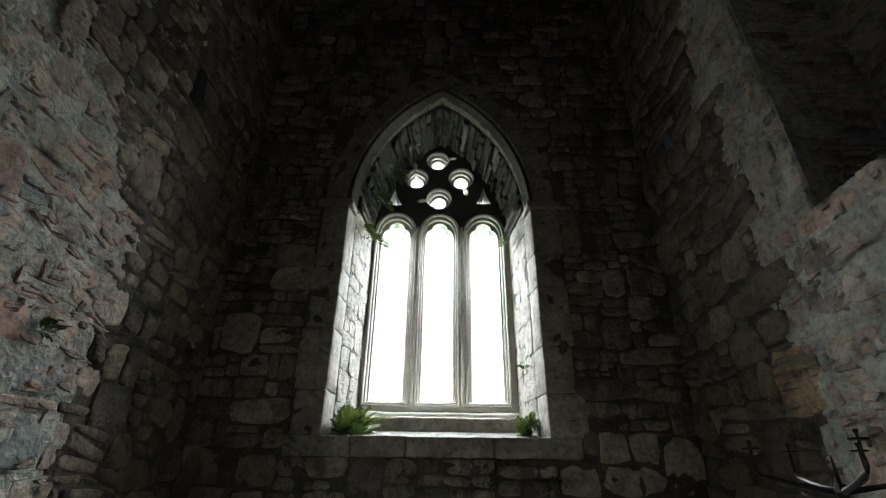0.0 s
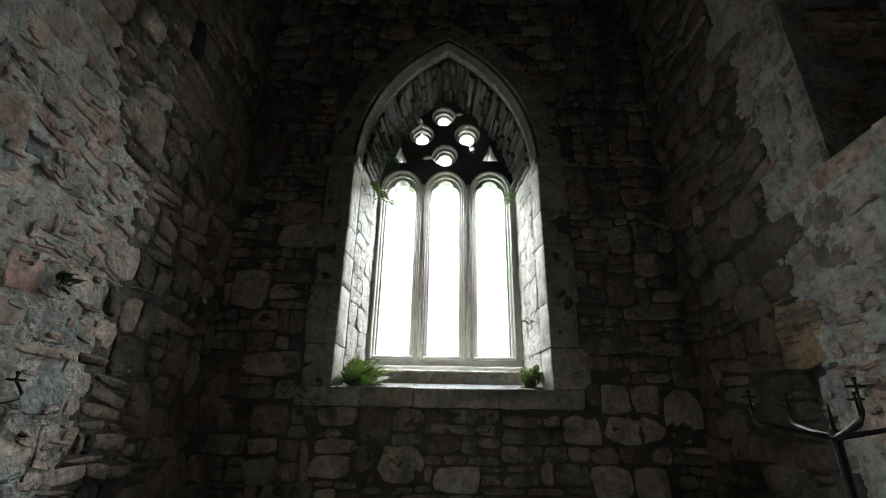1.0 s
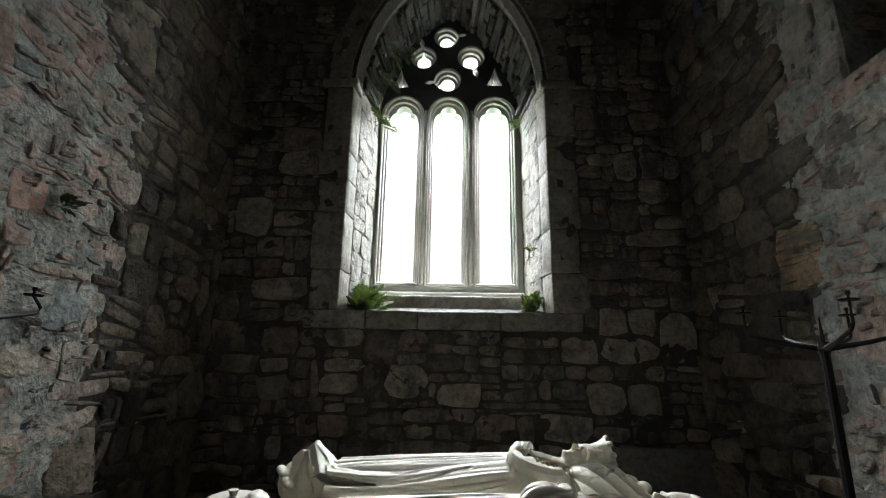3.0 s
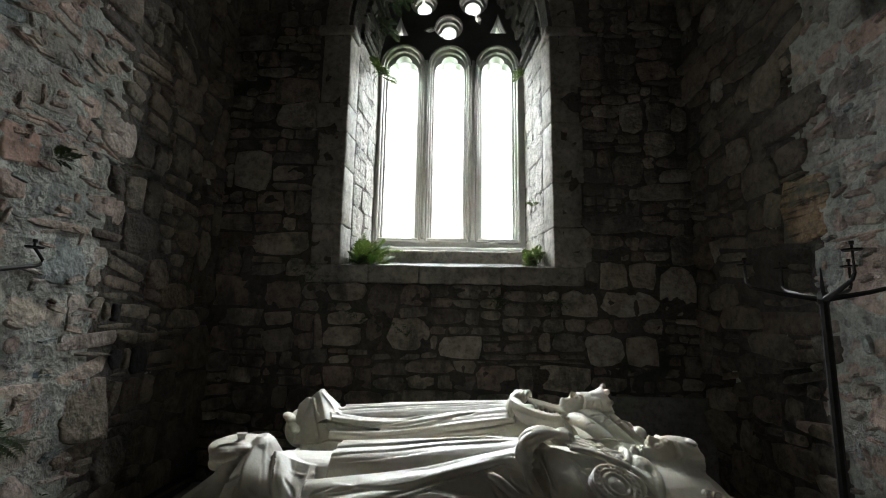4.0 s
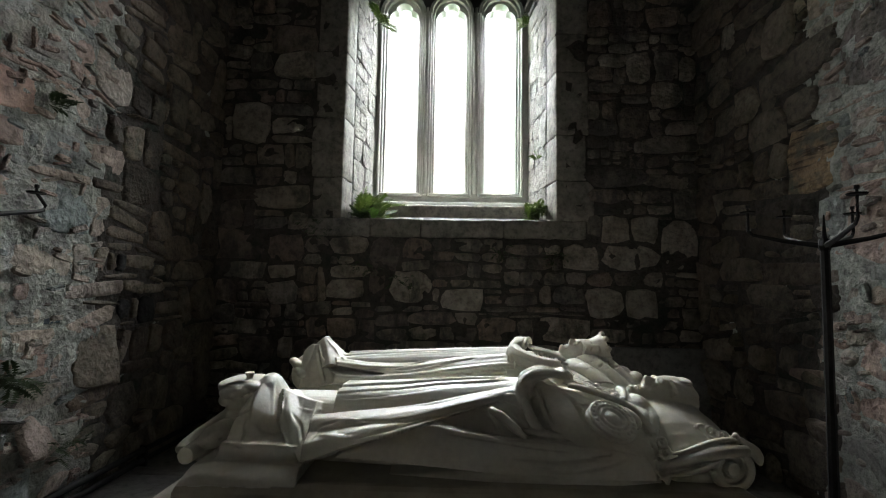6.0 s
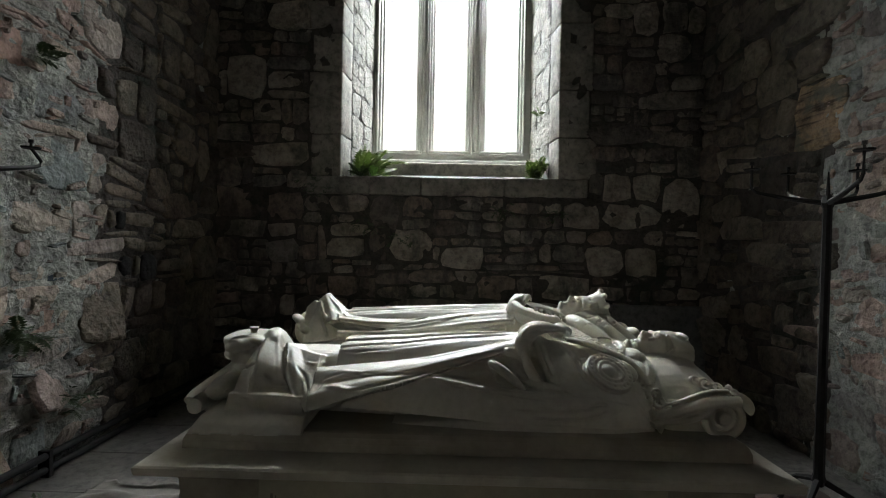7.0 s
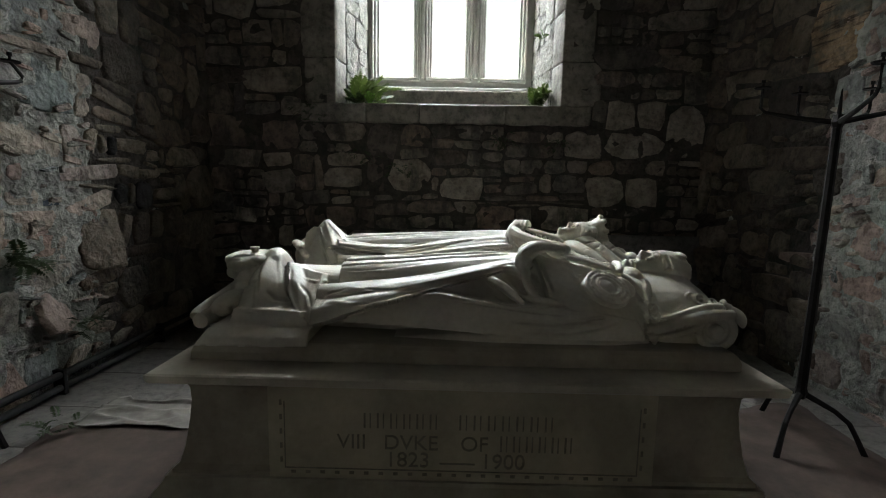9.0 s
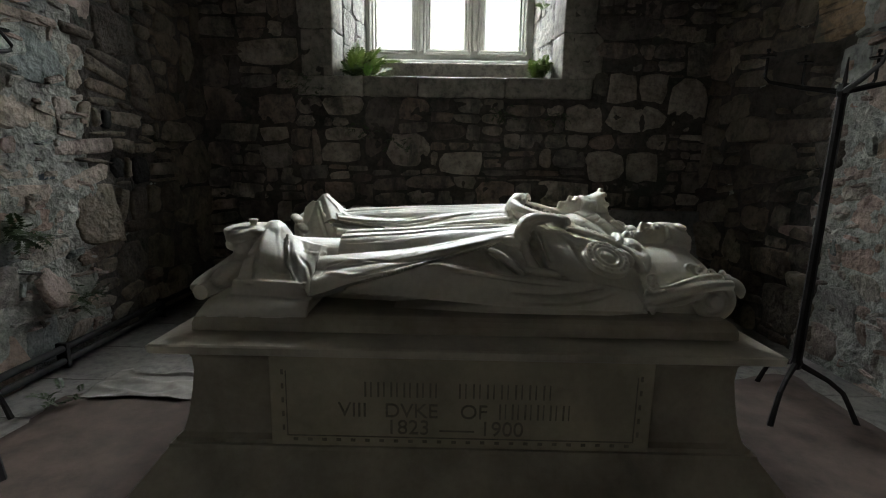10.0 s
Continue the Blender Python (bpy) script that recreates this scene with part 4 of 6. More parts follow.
        ball(bm, (x + 0.004, y, z), (0.007, 0.007, 0.007), seg=8)
    for k in range(3):
        ball(bm, (1.885 + 0.022 * k, 2.525, 0.872 - 0.016 * k), (0.014, 0.014, 0.013), (0, 30, 0), 8)
    # feet under the mantle
    loft_z = [(0.725, 0.15, 0.20), (0.80, 0.125, 0.185), (0.88, 0.09, 0.15), (0.95, 0.062, 0.105), (0.99, 0.042, 0.075), (1.012, 0.02, 0.04)]
    rows = []
    for z, rx, ry in loft_z:
        cx = 0.035 + (1.0 - z) * 0.12
        rows.append([bm.verts.new((cx + rx * math.cos(a), 2.79 + ry * math.sin(a), z)) for a in (2 * math.pi * k / 20 for k in range(20))])
    for a, b in zip(rows, rows[1:]):
        for k in range(20):
            bm.faces.new((a[k], a[(k + 1) % 20], b[(k + 1) % 20], b[k]))
    bm.faces.new(rows[0][::-1])
    bm.faces.new(rows[-1])
    # cloth gathered over the feet: a deep bight, then the fall towards the mantle's corner
    cloth(bm, [((-0.02, 2.70, 0.925), (-0.02, 2.50, 0.795)), ((0.03, 2.71, 0.985), (0.05, 2.485, 0.800)), ((0.075, 2.73, 0.965), (0.13, 2.50, 0.805)), ((0.12, 2.75, 0.90), (0.19, 2.53, 0.815))],
          lambda u, v: -0.022 * math.exp(-((v - 0.78) / 0.16) ** 2) * (u > 0.3) + 0.006 * math.sin(4 * u + 2 * v), 40, 24, (0.02, 0.12, -0.03), 0.02)
    cloth(bm, [((0.112, 2.735, 0.962), (0.165, 2.56, 0.845)), ((0.155, 2.735, 0.945), (0.205, 2.535, 0.815)), ((0.205, 2.73, 0.926), (0.245, 2.495, 0.785)), ((0.27, 2.70, 0.918), (0.285, 2.43, 0.765))],
          waves(0.8, -0.9, 0.020, 0.45), 44, 26, (0.02, 0.12, -0.03), 0.012)
    fold(bm, [(0.112, 2.74, 0.958), (0.125, 2.68, 0.91), (0.16, 2.60, 0.86), (0.215, 2.52, 0.805)], 0.014, (0.7, 1, 1, 0.7))
    # weathered beast at the feet with a small cup-shaped stump
    loft_b = [(0.70, -0.09, 0.15, 0.22), (0.78, -0.085, 0.125, 0.18), (0.83, -0.075, 0.09, 0.14), (0.88, -0.065, 0.075, 0.12), (0.93, -0.07, 0.085, 0.13), (0.962, -0.078, 0.098, 0.14), (0.982, -0.078, 0.098, 0.135), (0.992, -0.075, 0.075, 0.10)]
    rows = [[bm.verts.new((cx + rx * math.copysign(abs(math.cos(a)) ** 0.7, math.cos(a)), 2.80 + ry * math.sin(a), z)) for a in (2 * math.pi * k / 20 for k in range(20))] for z, cx, rx, ry in loft_b]
    for a, b in zip(rows, rows[1:]):
        for k in range(20):
            bm.faces.new((a[k], a[(k + 1) % 20], b[(k + 1) % 20], b[k]))
    bm.faces.new(rows[0][::-1])
    bm.faces.new(rows[-1])
    tube_bm([(-0.055, 2.78, 0.97), (-0.055, 2.78, 1.0), (-0.055, 2.78, 1.02)], 0.018, 12, (1.0, 0.8, 1.25), bm)
    tube_bm([(-0.165, 2.50, 0.757), (-0.165, 2.95, 0.757)], 0.032, 14, None, bm)
    ball(bm, (-0.11, 2.64, 0.80), (0.075, 0.10, 0.045), (0, -30, 0))
    fold(bm, [(-0.12, 2.74, 0.84), (-0.17, 2.68, 0.81), (-0.205, 2.62, 0.785), (-0.215, 2.56, 0.755)], 0.026, (1.4, 1.0, 0.8, 1.0))
    ball(bm, (-0.075, 2.70, 0.955), (0.07, 0.06, 0.03), (0, -8, 0), 14)
    ball(bm, (-0.108, 2.72, 0.925), (0.045, 0.06, 0.035), (0, -30, 0), 14)
    ball(bm, (-0.02, 2.72, 0.975), (0.05, 0.05, 0.02), (0, 5, 0), 12)
    # two-stepped rest below the feet
    cloth(bm, [((-0.105, 2.44, 0.748), (-0.125, 2.374, 0.700)), ((-0.03, 2.45, 0.760), (-0.04, 2.372, 0.700)), ((0.12, 2.45, 0.757), (0.12, 2.372, 0.700)), ((0.285, 2.445, 0.750), (0.29, 2.380, 0.700))],
          lambda u, v: 0.004 * noise.noise(Vector((u * 6, v * 3, 1))), 40, 14, (0.0, 0.5, 0.0), 0.004)
    cloth(bm, [((-0.03, 2.50, 0.806), (-0.045, 2.440, 0.745)), ((0.11, 2.505, 0.803), (0.11, 2.442, 0.745)), ((0.258, 2.505, 0.797), (0.265, 2.445, 0.745))], lambda u, v: 0.012 * (1 - v) ** 3 - 0.012 * math.sin(math.pi * v), 30, 14, (0.0, 0.5, -0.01), 0.0)
    return bm


def far_figure():
    bm = bmesh.new()
    yc = 3.80
    loft(bm, [(0.02, yc, 0.22, 0.22, Z, 0.90, 0.75), (0.16, yc, 0.25, 0.25, Z, 0.93, 0.75), (0.4, yc, 0.28, 0.28, Z, 0.95, 0.72), (0.8, yc, 0.29, 0.3, Z, 0.975, 0.7), (1.1, yc, 0.29, 0.31, Z, 0.995, 0.7),
              (1.35, yc, 0.31, 0.31, Z, 1.0, 0.65), (1.5, yc, 0.29, 0.29, Z, 0.965, 0.65), (1.6, yc, 0.2, 0.2, Z, 0.9, 0.7)])
    loft(bm, [(0.15, yc, 0.19, 0.22, Z, 0.972, 0.5), (0.5, yc, 0.20, 0.22, Z, 0.992, 0.55), (0.9, yc, 0.20, 0.22, Z, 1.012, 0.6), (1.25, yc, 0.18, 0.2, Z, 1.03, 0.7)])
    # mantle edge along the near side
    cloth(bm, [((0.11, 3.64, 0.965), (0.14, 3.55, 0.928)), ((0.33, 3.60, 0.945), (0.33, 3.53, 0.902)), ((0.55, 3.60, 0.945), (0.50, 3.51, 0.888)), ((0.85, 3.62, 0.985), (0.80, 3.52, 0.915)), ((1.22, 3.66, 1.02), (1.20, 3.56, 0.955))],
          waves(1.8, 0.7, 0.014, 0.4), 70, 20)
    for pts, rad in [([(1.2, 3.57, 0.955), (0.85, 3.53, 0.91), (0.5, 3.51, 0.865), (0.14, 3.50, 0.86)], 0.032), ([(1.15, 3.53, 0.92), (0.8, 3.50, 0.87), (0.5, 3.49, 0.84), (0.2, 3.48, 0.80)], 0.026)]:
        fold(bm, pts, rad, (0.6, 1, 1, 0.9))
    # feet raised under a tent of cloth
    rows = []
    for z, rx, ry in [(0.725, 0.15, 0.25), (0.82, 0.13, 0.22), (0.91, 0.095, 0.17), (0.99, 0.058, 0.11), (1.04, 0.032, 0.07), (1.072, 0.012, 0.03)]:
        cx = 0.0 + (1.05 - z) * 0.12
        rows.append([bm.verts.new((cx + rx * math.cos(a), 3.84 + ry * math.sin(a), z)) for a in (2 * math.pi * k / 20 for k in range(20))])
    for a, b in zip(rows, rows[1:]):
        for k in range(20):
            bm.faces.new((a[k], a[(k + 1) % 20], b[(k + 1) % 20], b[k]))
    bm.faces.new(rows[0][::-1])
    bm.faces.new(rows[-1])
    cloth(bm, [((-0.045, 3.755, 1.035), (0.035, 3.60, 0.90)), ((0.0, 3.765, 1.072), (0.095, 3.575, 0.932)), ((0.05, 3.78, 1.055), (0.18, 3.56, 0.930)), ((0.10, 3.80, 1.0), (0.30, 3.54, 0.905))],
          lambda u, v: -0.012 * math.sin(math.pi * v) + 0.006 * math.sin(7 * u), 40, 24, (0.0, 0.10, -0.03), 0.0)
    cloth(bm, [((-0.12, 3.74, 0.985), (-0.10, 3.60, 0.78)), ((-0.07, 3.75, 1.03), (-0.02, 3.56, 0.79)), ((-0.02, 3.72, 1.03), (0.10, 3.545, 0.82)), ((0.03, 3.62, 0.91), (0.22, 3.53, 0.84))],
          waves(0.9, 1.6, 0.028, 0.2), 40, 26, (0.02, 0.12, -0.02), 0.01)
    for k in range(4):
        ball(bm, (-0.165 + 0.022 * k, 3.70 - 0.02 * k, 0.925 - 0.025 * k + 0.01 * (k % 2)), (0.035, 0.05, 0.024), (0, 20, 10), 12)
    ball(bm, (-0.11, 3.82, 0.84), (0.10, 0.16, 0.12))
    # near arm: wide sleeve falling open at the wrist, joined hands
    fold(bm, [(1.46, 3.58, 0.94), (1.36, 3.56, 0.95), (1.26, 3.60, 0.985), (1.22, 3.68, 1.03)], 0.054, (1, 1.1, 1, 0.8))
    fold(bm, [(1.175, 3.58, 0.93), (1.185, 3.62, 0.99), (1.20, 3.67, 1.04), (1.25, 3.73, 1.068)], 0.030, (1.2, 1.0, 0.9, 0.9))
    ball(bm, (1.255, 3.77, 1.05), (0.055, 0.075, 0.04), (0, -10, 20))
    for k in range(4):
        fold(bm, [(1.215 + 0.024 * k, 3.70, 1.062), (1.235 + 0.024 * k, 3.75, 1.090), (1.265 + 0.022 * k, 3.80, 1.082), (1.29 + 0.02 * k, 3.84, 1.05)], 0.0125)
    for k in range(6):
        fold(bm, [(1.32, 3.64 + 0.04 * k, 1.04), (1.38, 3.64 + 0.04 * k, 1.022), (1.46, 3.66 + 0.038 * k, 1.0), (1.54, 3.70 + 0.034 * k, 0.972)], 0.014 if k % 2 else 0.018)
    for k in range(7):
        ball(bm, (1.34 + 0.032 * k, 3.62 + 0.008 * k, 1.02 - 0.011 * k), (0.014, 0.02, 0.012), (0, 20, 0), 8)
    # head with a low crown
    fold(bm, [(1.48, yc, 0.95), (1.54, yc, 0.965), (1.59, yc, 0.99), (1.65, yc, 1.0)], 0.052, (1.3, 1, 0.95, 1))
    face(bm, 1.532, yc, 1.090, 0.86)
    for k in range(7):
        fold(bm, [(1.66 + 0.012 * k, yc - 0.055, 1.075 - 0.004 * k), (1.665 + 0.013 * k, yc - 0.085, 1.05), (1.66 + 0.014 * k, yc - 0.09, 1.01), (1.65 + 0.012 * k, yc - 0.07, 0.975)], 0.012)
    tube_bm([(1.735, yc, 1.015), (1.775, yc, 1.028), (1.815, yc, 1.042)], 0.082, 20, (1, 1.0, 1.12), bm)
    for k in range(8):
        a = 2 * math.pi * k / 8
        tip = (1.812 - 0.016 * math.cos(a), yc + 0.086 * math.sin(a), 1.042 + 0.084 * math.cos(a))
        ball(bm, tip, (0.020, 0.022, 0.018), seg=10)
    # cushions with drawn cloth
    ball(bm, (1.72, 3.66, 0.89), (0.15, 0.12, 0.05), (0, 5, 10))
    ball(bm, (1.74, 3.85, 0.88), (0.2, 0.3, 0.075), (0, 5, 0))
    ball(bm, (1.80, 3.72, 0.81), (0.22, 0.32, 0.08))
    cloth(bm, [((1.53, 3.70, 0.955), (1.56, 3.49, 0.86)), ((1.62, 3.70, 0.995), (1.66, 3.49, 0.875)), ((1.73, 3.70, 1.00), (1.76, 3.49, 0.87)), ((1.82, 3.68, 0.975), (1.86, 3.49, 0.85)), ((1.90, 3.64, 0.93), (1.95, 3.50, 0.82))],
          lambda u, v: 0.042 * (abs(math.sin(math.pi * (3.2 * u - 1.1 * v + 0.3))) ** 0.55 - 0.6), 80, 24, (0, 0.12, -0.03), 0.012)
    ball(bm, (1.925, 3.58, 0.895), (0.04, 0.05, 0.035))
    loft(bm, [(1.5, yc, 0.3, 0.3, Z, 0.82, 0.5), (1.7, yc, 0.33, 0.3, Z, 0.85, 0.45), (1.9, yc, 0.33, 0.3, Z, 0.83, 0.45), (1.96, yc, 0.3, 0.28, Z, 0.78, 0.6)])
    return bm


NEAR_STROKES = [
    [("ridge", 0.014, 0.008, [(0.391, 2.572, 0.891), (0.511, 2.542, 0.877), (0.712, 2.557, 0.913), (0.94, 2.616, 0.96), (1.084, 2.631, 0.989)]),
     ("crease", 0.012, 0.01, [(0.376, 2.538, 0.87), (0.487, 2.55, 0.888), (0.647, 2.527, 0.893), (0.802, 2.57, 0.926)]),
     ("crease", 0.014, 0.01, [(0.426, 2.462, 0.834), (0.585, 2.492, 0.868), (0.757, 2.545, 0.912), (0.94, 2.611, 0.951)]),
     ("ridge", 0.016, 0.01, [(0.33, 2.497, 0.845), (0.436, 2.469, 0.843), (0.587, 2.475, 0.854), (0.693, 2.506, 0.882)]),
     ("crease", 0.01, 0.007, [(0.307, 2.462, 0.831), (0.331, 2.54, 0.869), (0.394, 2.558, 0.885)]),
     ("ridge", 0.008, 0.008, [(0.77, 2.501, 0.888), (0.938, 2.536, 0.86), (1.043, 2.486, 0.85), (1.254, 2.456, 0.845)]),
     ("crease", 0.01, 0.009, [(0.803, 2.487, 0.869), (0.977, 2.469, 0.853), (1.125, 2.451, 0.837), (1.251, 2.443, 0.829)]),
     ("crease", 0.012, 0.012, [(1.05, 2.439, 0.801), (1.208, 2.433, 0.796), (1.358, 2.442, 0.812)]),
     ("crease", 0.008, 0.014, [(1.325, 2.44, 0.812), (1.369, 2.445, 0.818), (1.402, 2.449, 0.822)]),
     ("crease", 0.012, 0.01, [(1.104, 2.432, 0.761), (1.272, 2.426, 0.762), (1.378, 2.433, 0.782), (1.457, 2.453, 0.809)]),
     ("ridge", 0.014, 0.006, [(1.082, 2.434, 0.779), (1.25, 2.428, 0.776), (1.378, 2.437, 0.799)]),
     ("crease", 0.012, 0.012, [(1.195, 2.653, 1.002), (1.198, 2.565, 0.952), (1.219, 2.523, 0.897)]),
     ("ridge", 0.016, 0.007, [(1.264, 2.677, 1.0), (1.32, 2.614, 0.964), (1.337, 2.502, 0.918)]),
     ("crease", 0.014, 0.006, [(1.294, 2.654, 0.985), (1.317, 2.549, 0.923), (1.349, 2.497, 0.879)]),
     ("ridge", 0.006, 0.008, [(1.309, 2.593, 0.953), (1.328, 2.577, 0.943), (1.341, 2.543, 0.943)]),
     ("ridge", 0.006, 0.008, [(1.319, 2.607, 0.96), (1.342, 2.598, 0.953), (1.365, 2.617, 0.955)]),
     ("crease", 0.012, 0.01, [(1.64, 2.802, 0.957), (1.661, 2.786, 0.93), (1.658, 2.726, 0.906)]),
     ("crease", 0.007, 0.007, [(1.623, 2.823, 0.982), (1.647, 2.825, 0.985), (1.669, 2.833, 0.997)]),
     ("crease", 0.009, 0.009, [(1.693, 2.809, 0.988), (1.712, 2.795, 0.996), (1.73, 2.784, 1.016)]),
     ("ridge", 0.006, 0.005, [(1.701, 2.799, 1.003), (1.719, 2.801, 1.005), (1.728, 2.789, 1.015)]),
     ("ridge", 0.009, 0.006, [(1.71, 2.829, 1.014), (1.732, 2.806, 1.028), (1.756, 2.803, 1.021)]),
     ("crease", 0.01, 0.005, [(1.766, 2.796, 1.017), (1.77, 2.77, 0.976), (1.75, 2.747, 0.929)]),
     ("crease", 0.01, 0.01, [(1.595, 2.466, 0.751), (1.685, 2.456, 0.778), (1.755, 2.454, 0.807)]),
     ("crease", 0.01, 0.01, [(1.645, 2.537, 0.784), (1.718, 2.469, 0.837), (1.867, 2.565, 0.84)]),
     ("crease", 0.012, 0.006, [(0.131, 2.702, 0.947), (0.154, 2.616, 0.895), (0.199, 2.539, 0.831), (0.259, 2.475, 0.782)]),
     ("crease", 0.016, 0.01, [(0.071, 2.567, 0.869), (0.107, 2.562, 0.836), (0.162, 2.581, 0.825)]),
     ("ridge", 0.014, 0.006, [(0.045, 2.793, 1.012), (0.093, 2.671, 0.932), (0.124, 2.591, 0.864)]),
     ("crease", 0.014, 0.008, [(0.01, 2.681, 0.953), (0.035, 2.575, 0.901), (0.039, 2.523, 0.843)]),
     ("crease", 0.012, 0.01, [(-0.098, 2.667, 0.953), (-0.041, 2.674, 0.933), (-0.011, 2.69, 0.951)]),
     ("crease", 0.012, 0.01, [(-0.096, 2.684, 0.876), (-0.003, 2.582, 0.887), (0.03, 2.587, 0.91)]),
     ("crease", 0.012, 0.01, [(-0.12, 2.555, 0.82), (-0.071, 2.569, 0.794), (0.018, 2.5, 0.814)]),
     ("ridge", 0.012, 0.008, [(-0.114, 2.679, 0.984), (-0.075, 2.701, 0.992), (-0.005, 2.707, 0.983)]),
     ("ridge", 0.012, 0.009, [(0.198, 2.68, 0.903), (0.256, 2.646, 0.891), (0.286, 2.714, 0.886)]),
     ("crease", 0.012, 0.008, [(0.19, 2.628, 0.894), (0.239, 2.58, 0.858), (0.272, 2.506, 0.819)]),
     ("ridge", 0.01, 0.01, [(0.987, 2.623, 0.936), (1.024, 2.523, 0.911), (1.088, 2.495, 0.863)]),
     ("crease", 0.012, 0.014, [(0.964, 2.612, 0.926), (1.006, 2.553, 0.869), (1.078, 2.501, 0.849)]),
     ("crease", 0.012, 0.014, [(1.055, 2.605, 0.929), (1.109, 2.565, 0.88), (1.145, 2.507, 0.849)]),
     ("ridge", 0.01, 0.006, [(1.119, 2.625, 1.028), (1.177, 2.666, 1.042), (1.296, 2.724, 1.045)]),
     ("crease", 0.006, 0.007, [(1.111, 2.634, 1.038), (1.176, 2.667, 1.056), (1.283, 2.719, 1.052)])],
]
FAR_STROKES = [
    [("crease", 0.014, 0.014, [(-0.016, 3.685, 0.999), (0.025, 3.609, 0.907), (0.065, 3.56, 0.827)]),
     ("ridge", 0.012, 0.01, [(0.015, 3.766, 1.066), (0.094, 3.711, 0.999), (0.176, 3.597, 0.955)]),
     ("crease", 0.012, 0.01, [(0.107, 3.621, 0.918), (0.193, 3.615, 0.889)]),
     ("ridge", 0.012, 0.008, [(0.171, 3.558, 0.938), (0.305, 3.584, 0.888), (0.556, 3.516, 0.903), (0.828, 3.562, 0.958)]),
     ("crease", 0.014, 0.014, [(0.726, 3.536, 0.932), (0.863, 3.575, 0.971), (0.967, 3.596, 0.985)]),
     ("crease", 0.014, 0.012, [(0.278, 3.543, 0.918), (0.485, 3.541, 0.926), (0.688, 3.605, 0.964)]),
     ("crease", 0.012, 0.01, [(1.583, 3.615, 0.953), (1.676, 3.639, 0.974), (1.725, 3.628, 0.983)]),
     ("crease", 0.014, 0.014, [(1.621, 3.558, 0.93), (1.731, 3.59, 0.96), (1.844, 3.722, 0.975)]),
     ("crease", 0.014, 0.014, [(1.741, 3.561, 0.932), (1.824, 3.607, 0.952), (1.886, 3.633, 0.943)]),
     ("crease", 0.009, 0.008, [(1.602, 3.782, 1.06), (1.626, 3.761, 1.055), (1.644, 3.75, 1.078)]),
     ("crease", 0.008, 0.007, [(1.55, 3.776, 1.037), (1.57, 3.769, 1.038)]),
     ("ridge", 0.01, 0.008, [(1.67, 3.768, 1.084), (1.668, 3.702, 1.046), (1.653, 3.688, 1.004)]),
     ("crease", 0.01, 0.009, [(1.714, 3.766, 1.085), (1.704, 3.7, 1.04), (1.686, 3.68, 1.005)]),
     ("crease", 0.01, 0.012, [(1.166, 3.601, 1.003), (1.173, 3.565, 0.972), (1.179, 3.549, 0.946)]),
     ("crease", 0.01, 0.01, [(1.278, 3.703, 1.038), (1.333, 3.606, 1.023), (1.393, 3.552, 0.999)])],
]
carve("reclining_figure", near_figure(), "white marble reclining figure in a mantle on a cushion", [(0.335, 1.13, 2.665, 3.05, 0.93, 9, 0.013, 1.3, 0.0)], NEAR_STROKES)
carve("reclining_figure", far_figure(), "white marble reclining crowned figure with joined hands on cushions", [(0.14, 1.22, 3.61, 4.02, 0.93, 9, 0.013, 4.1, 0.16)], FAR_STROKES)

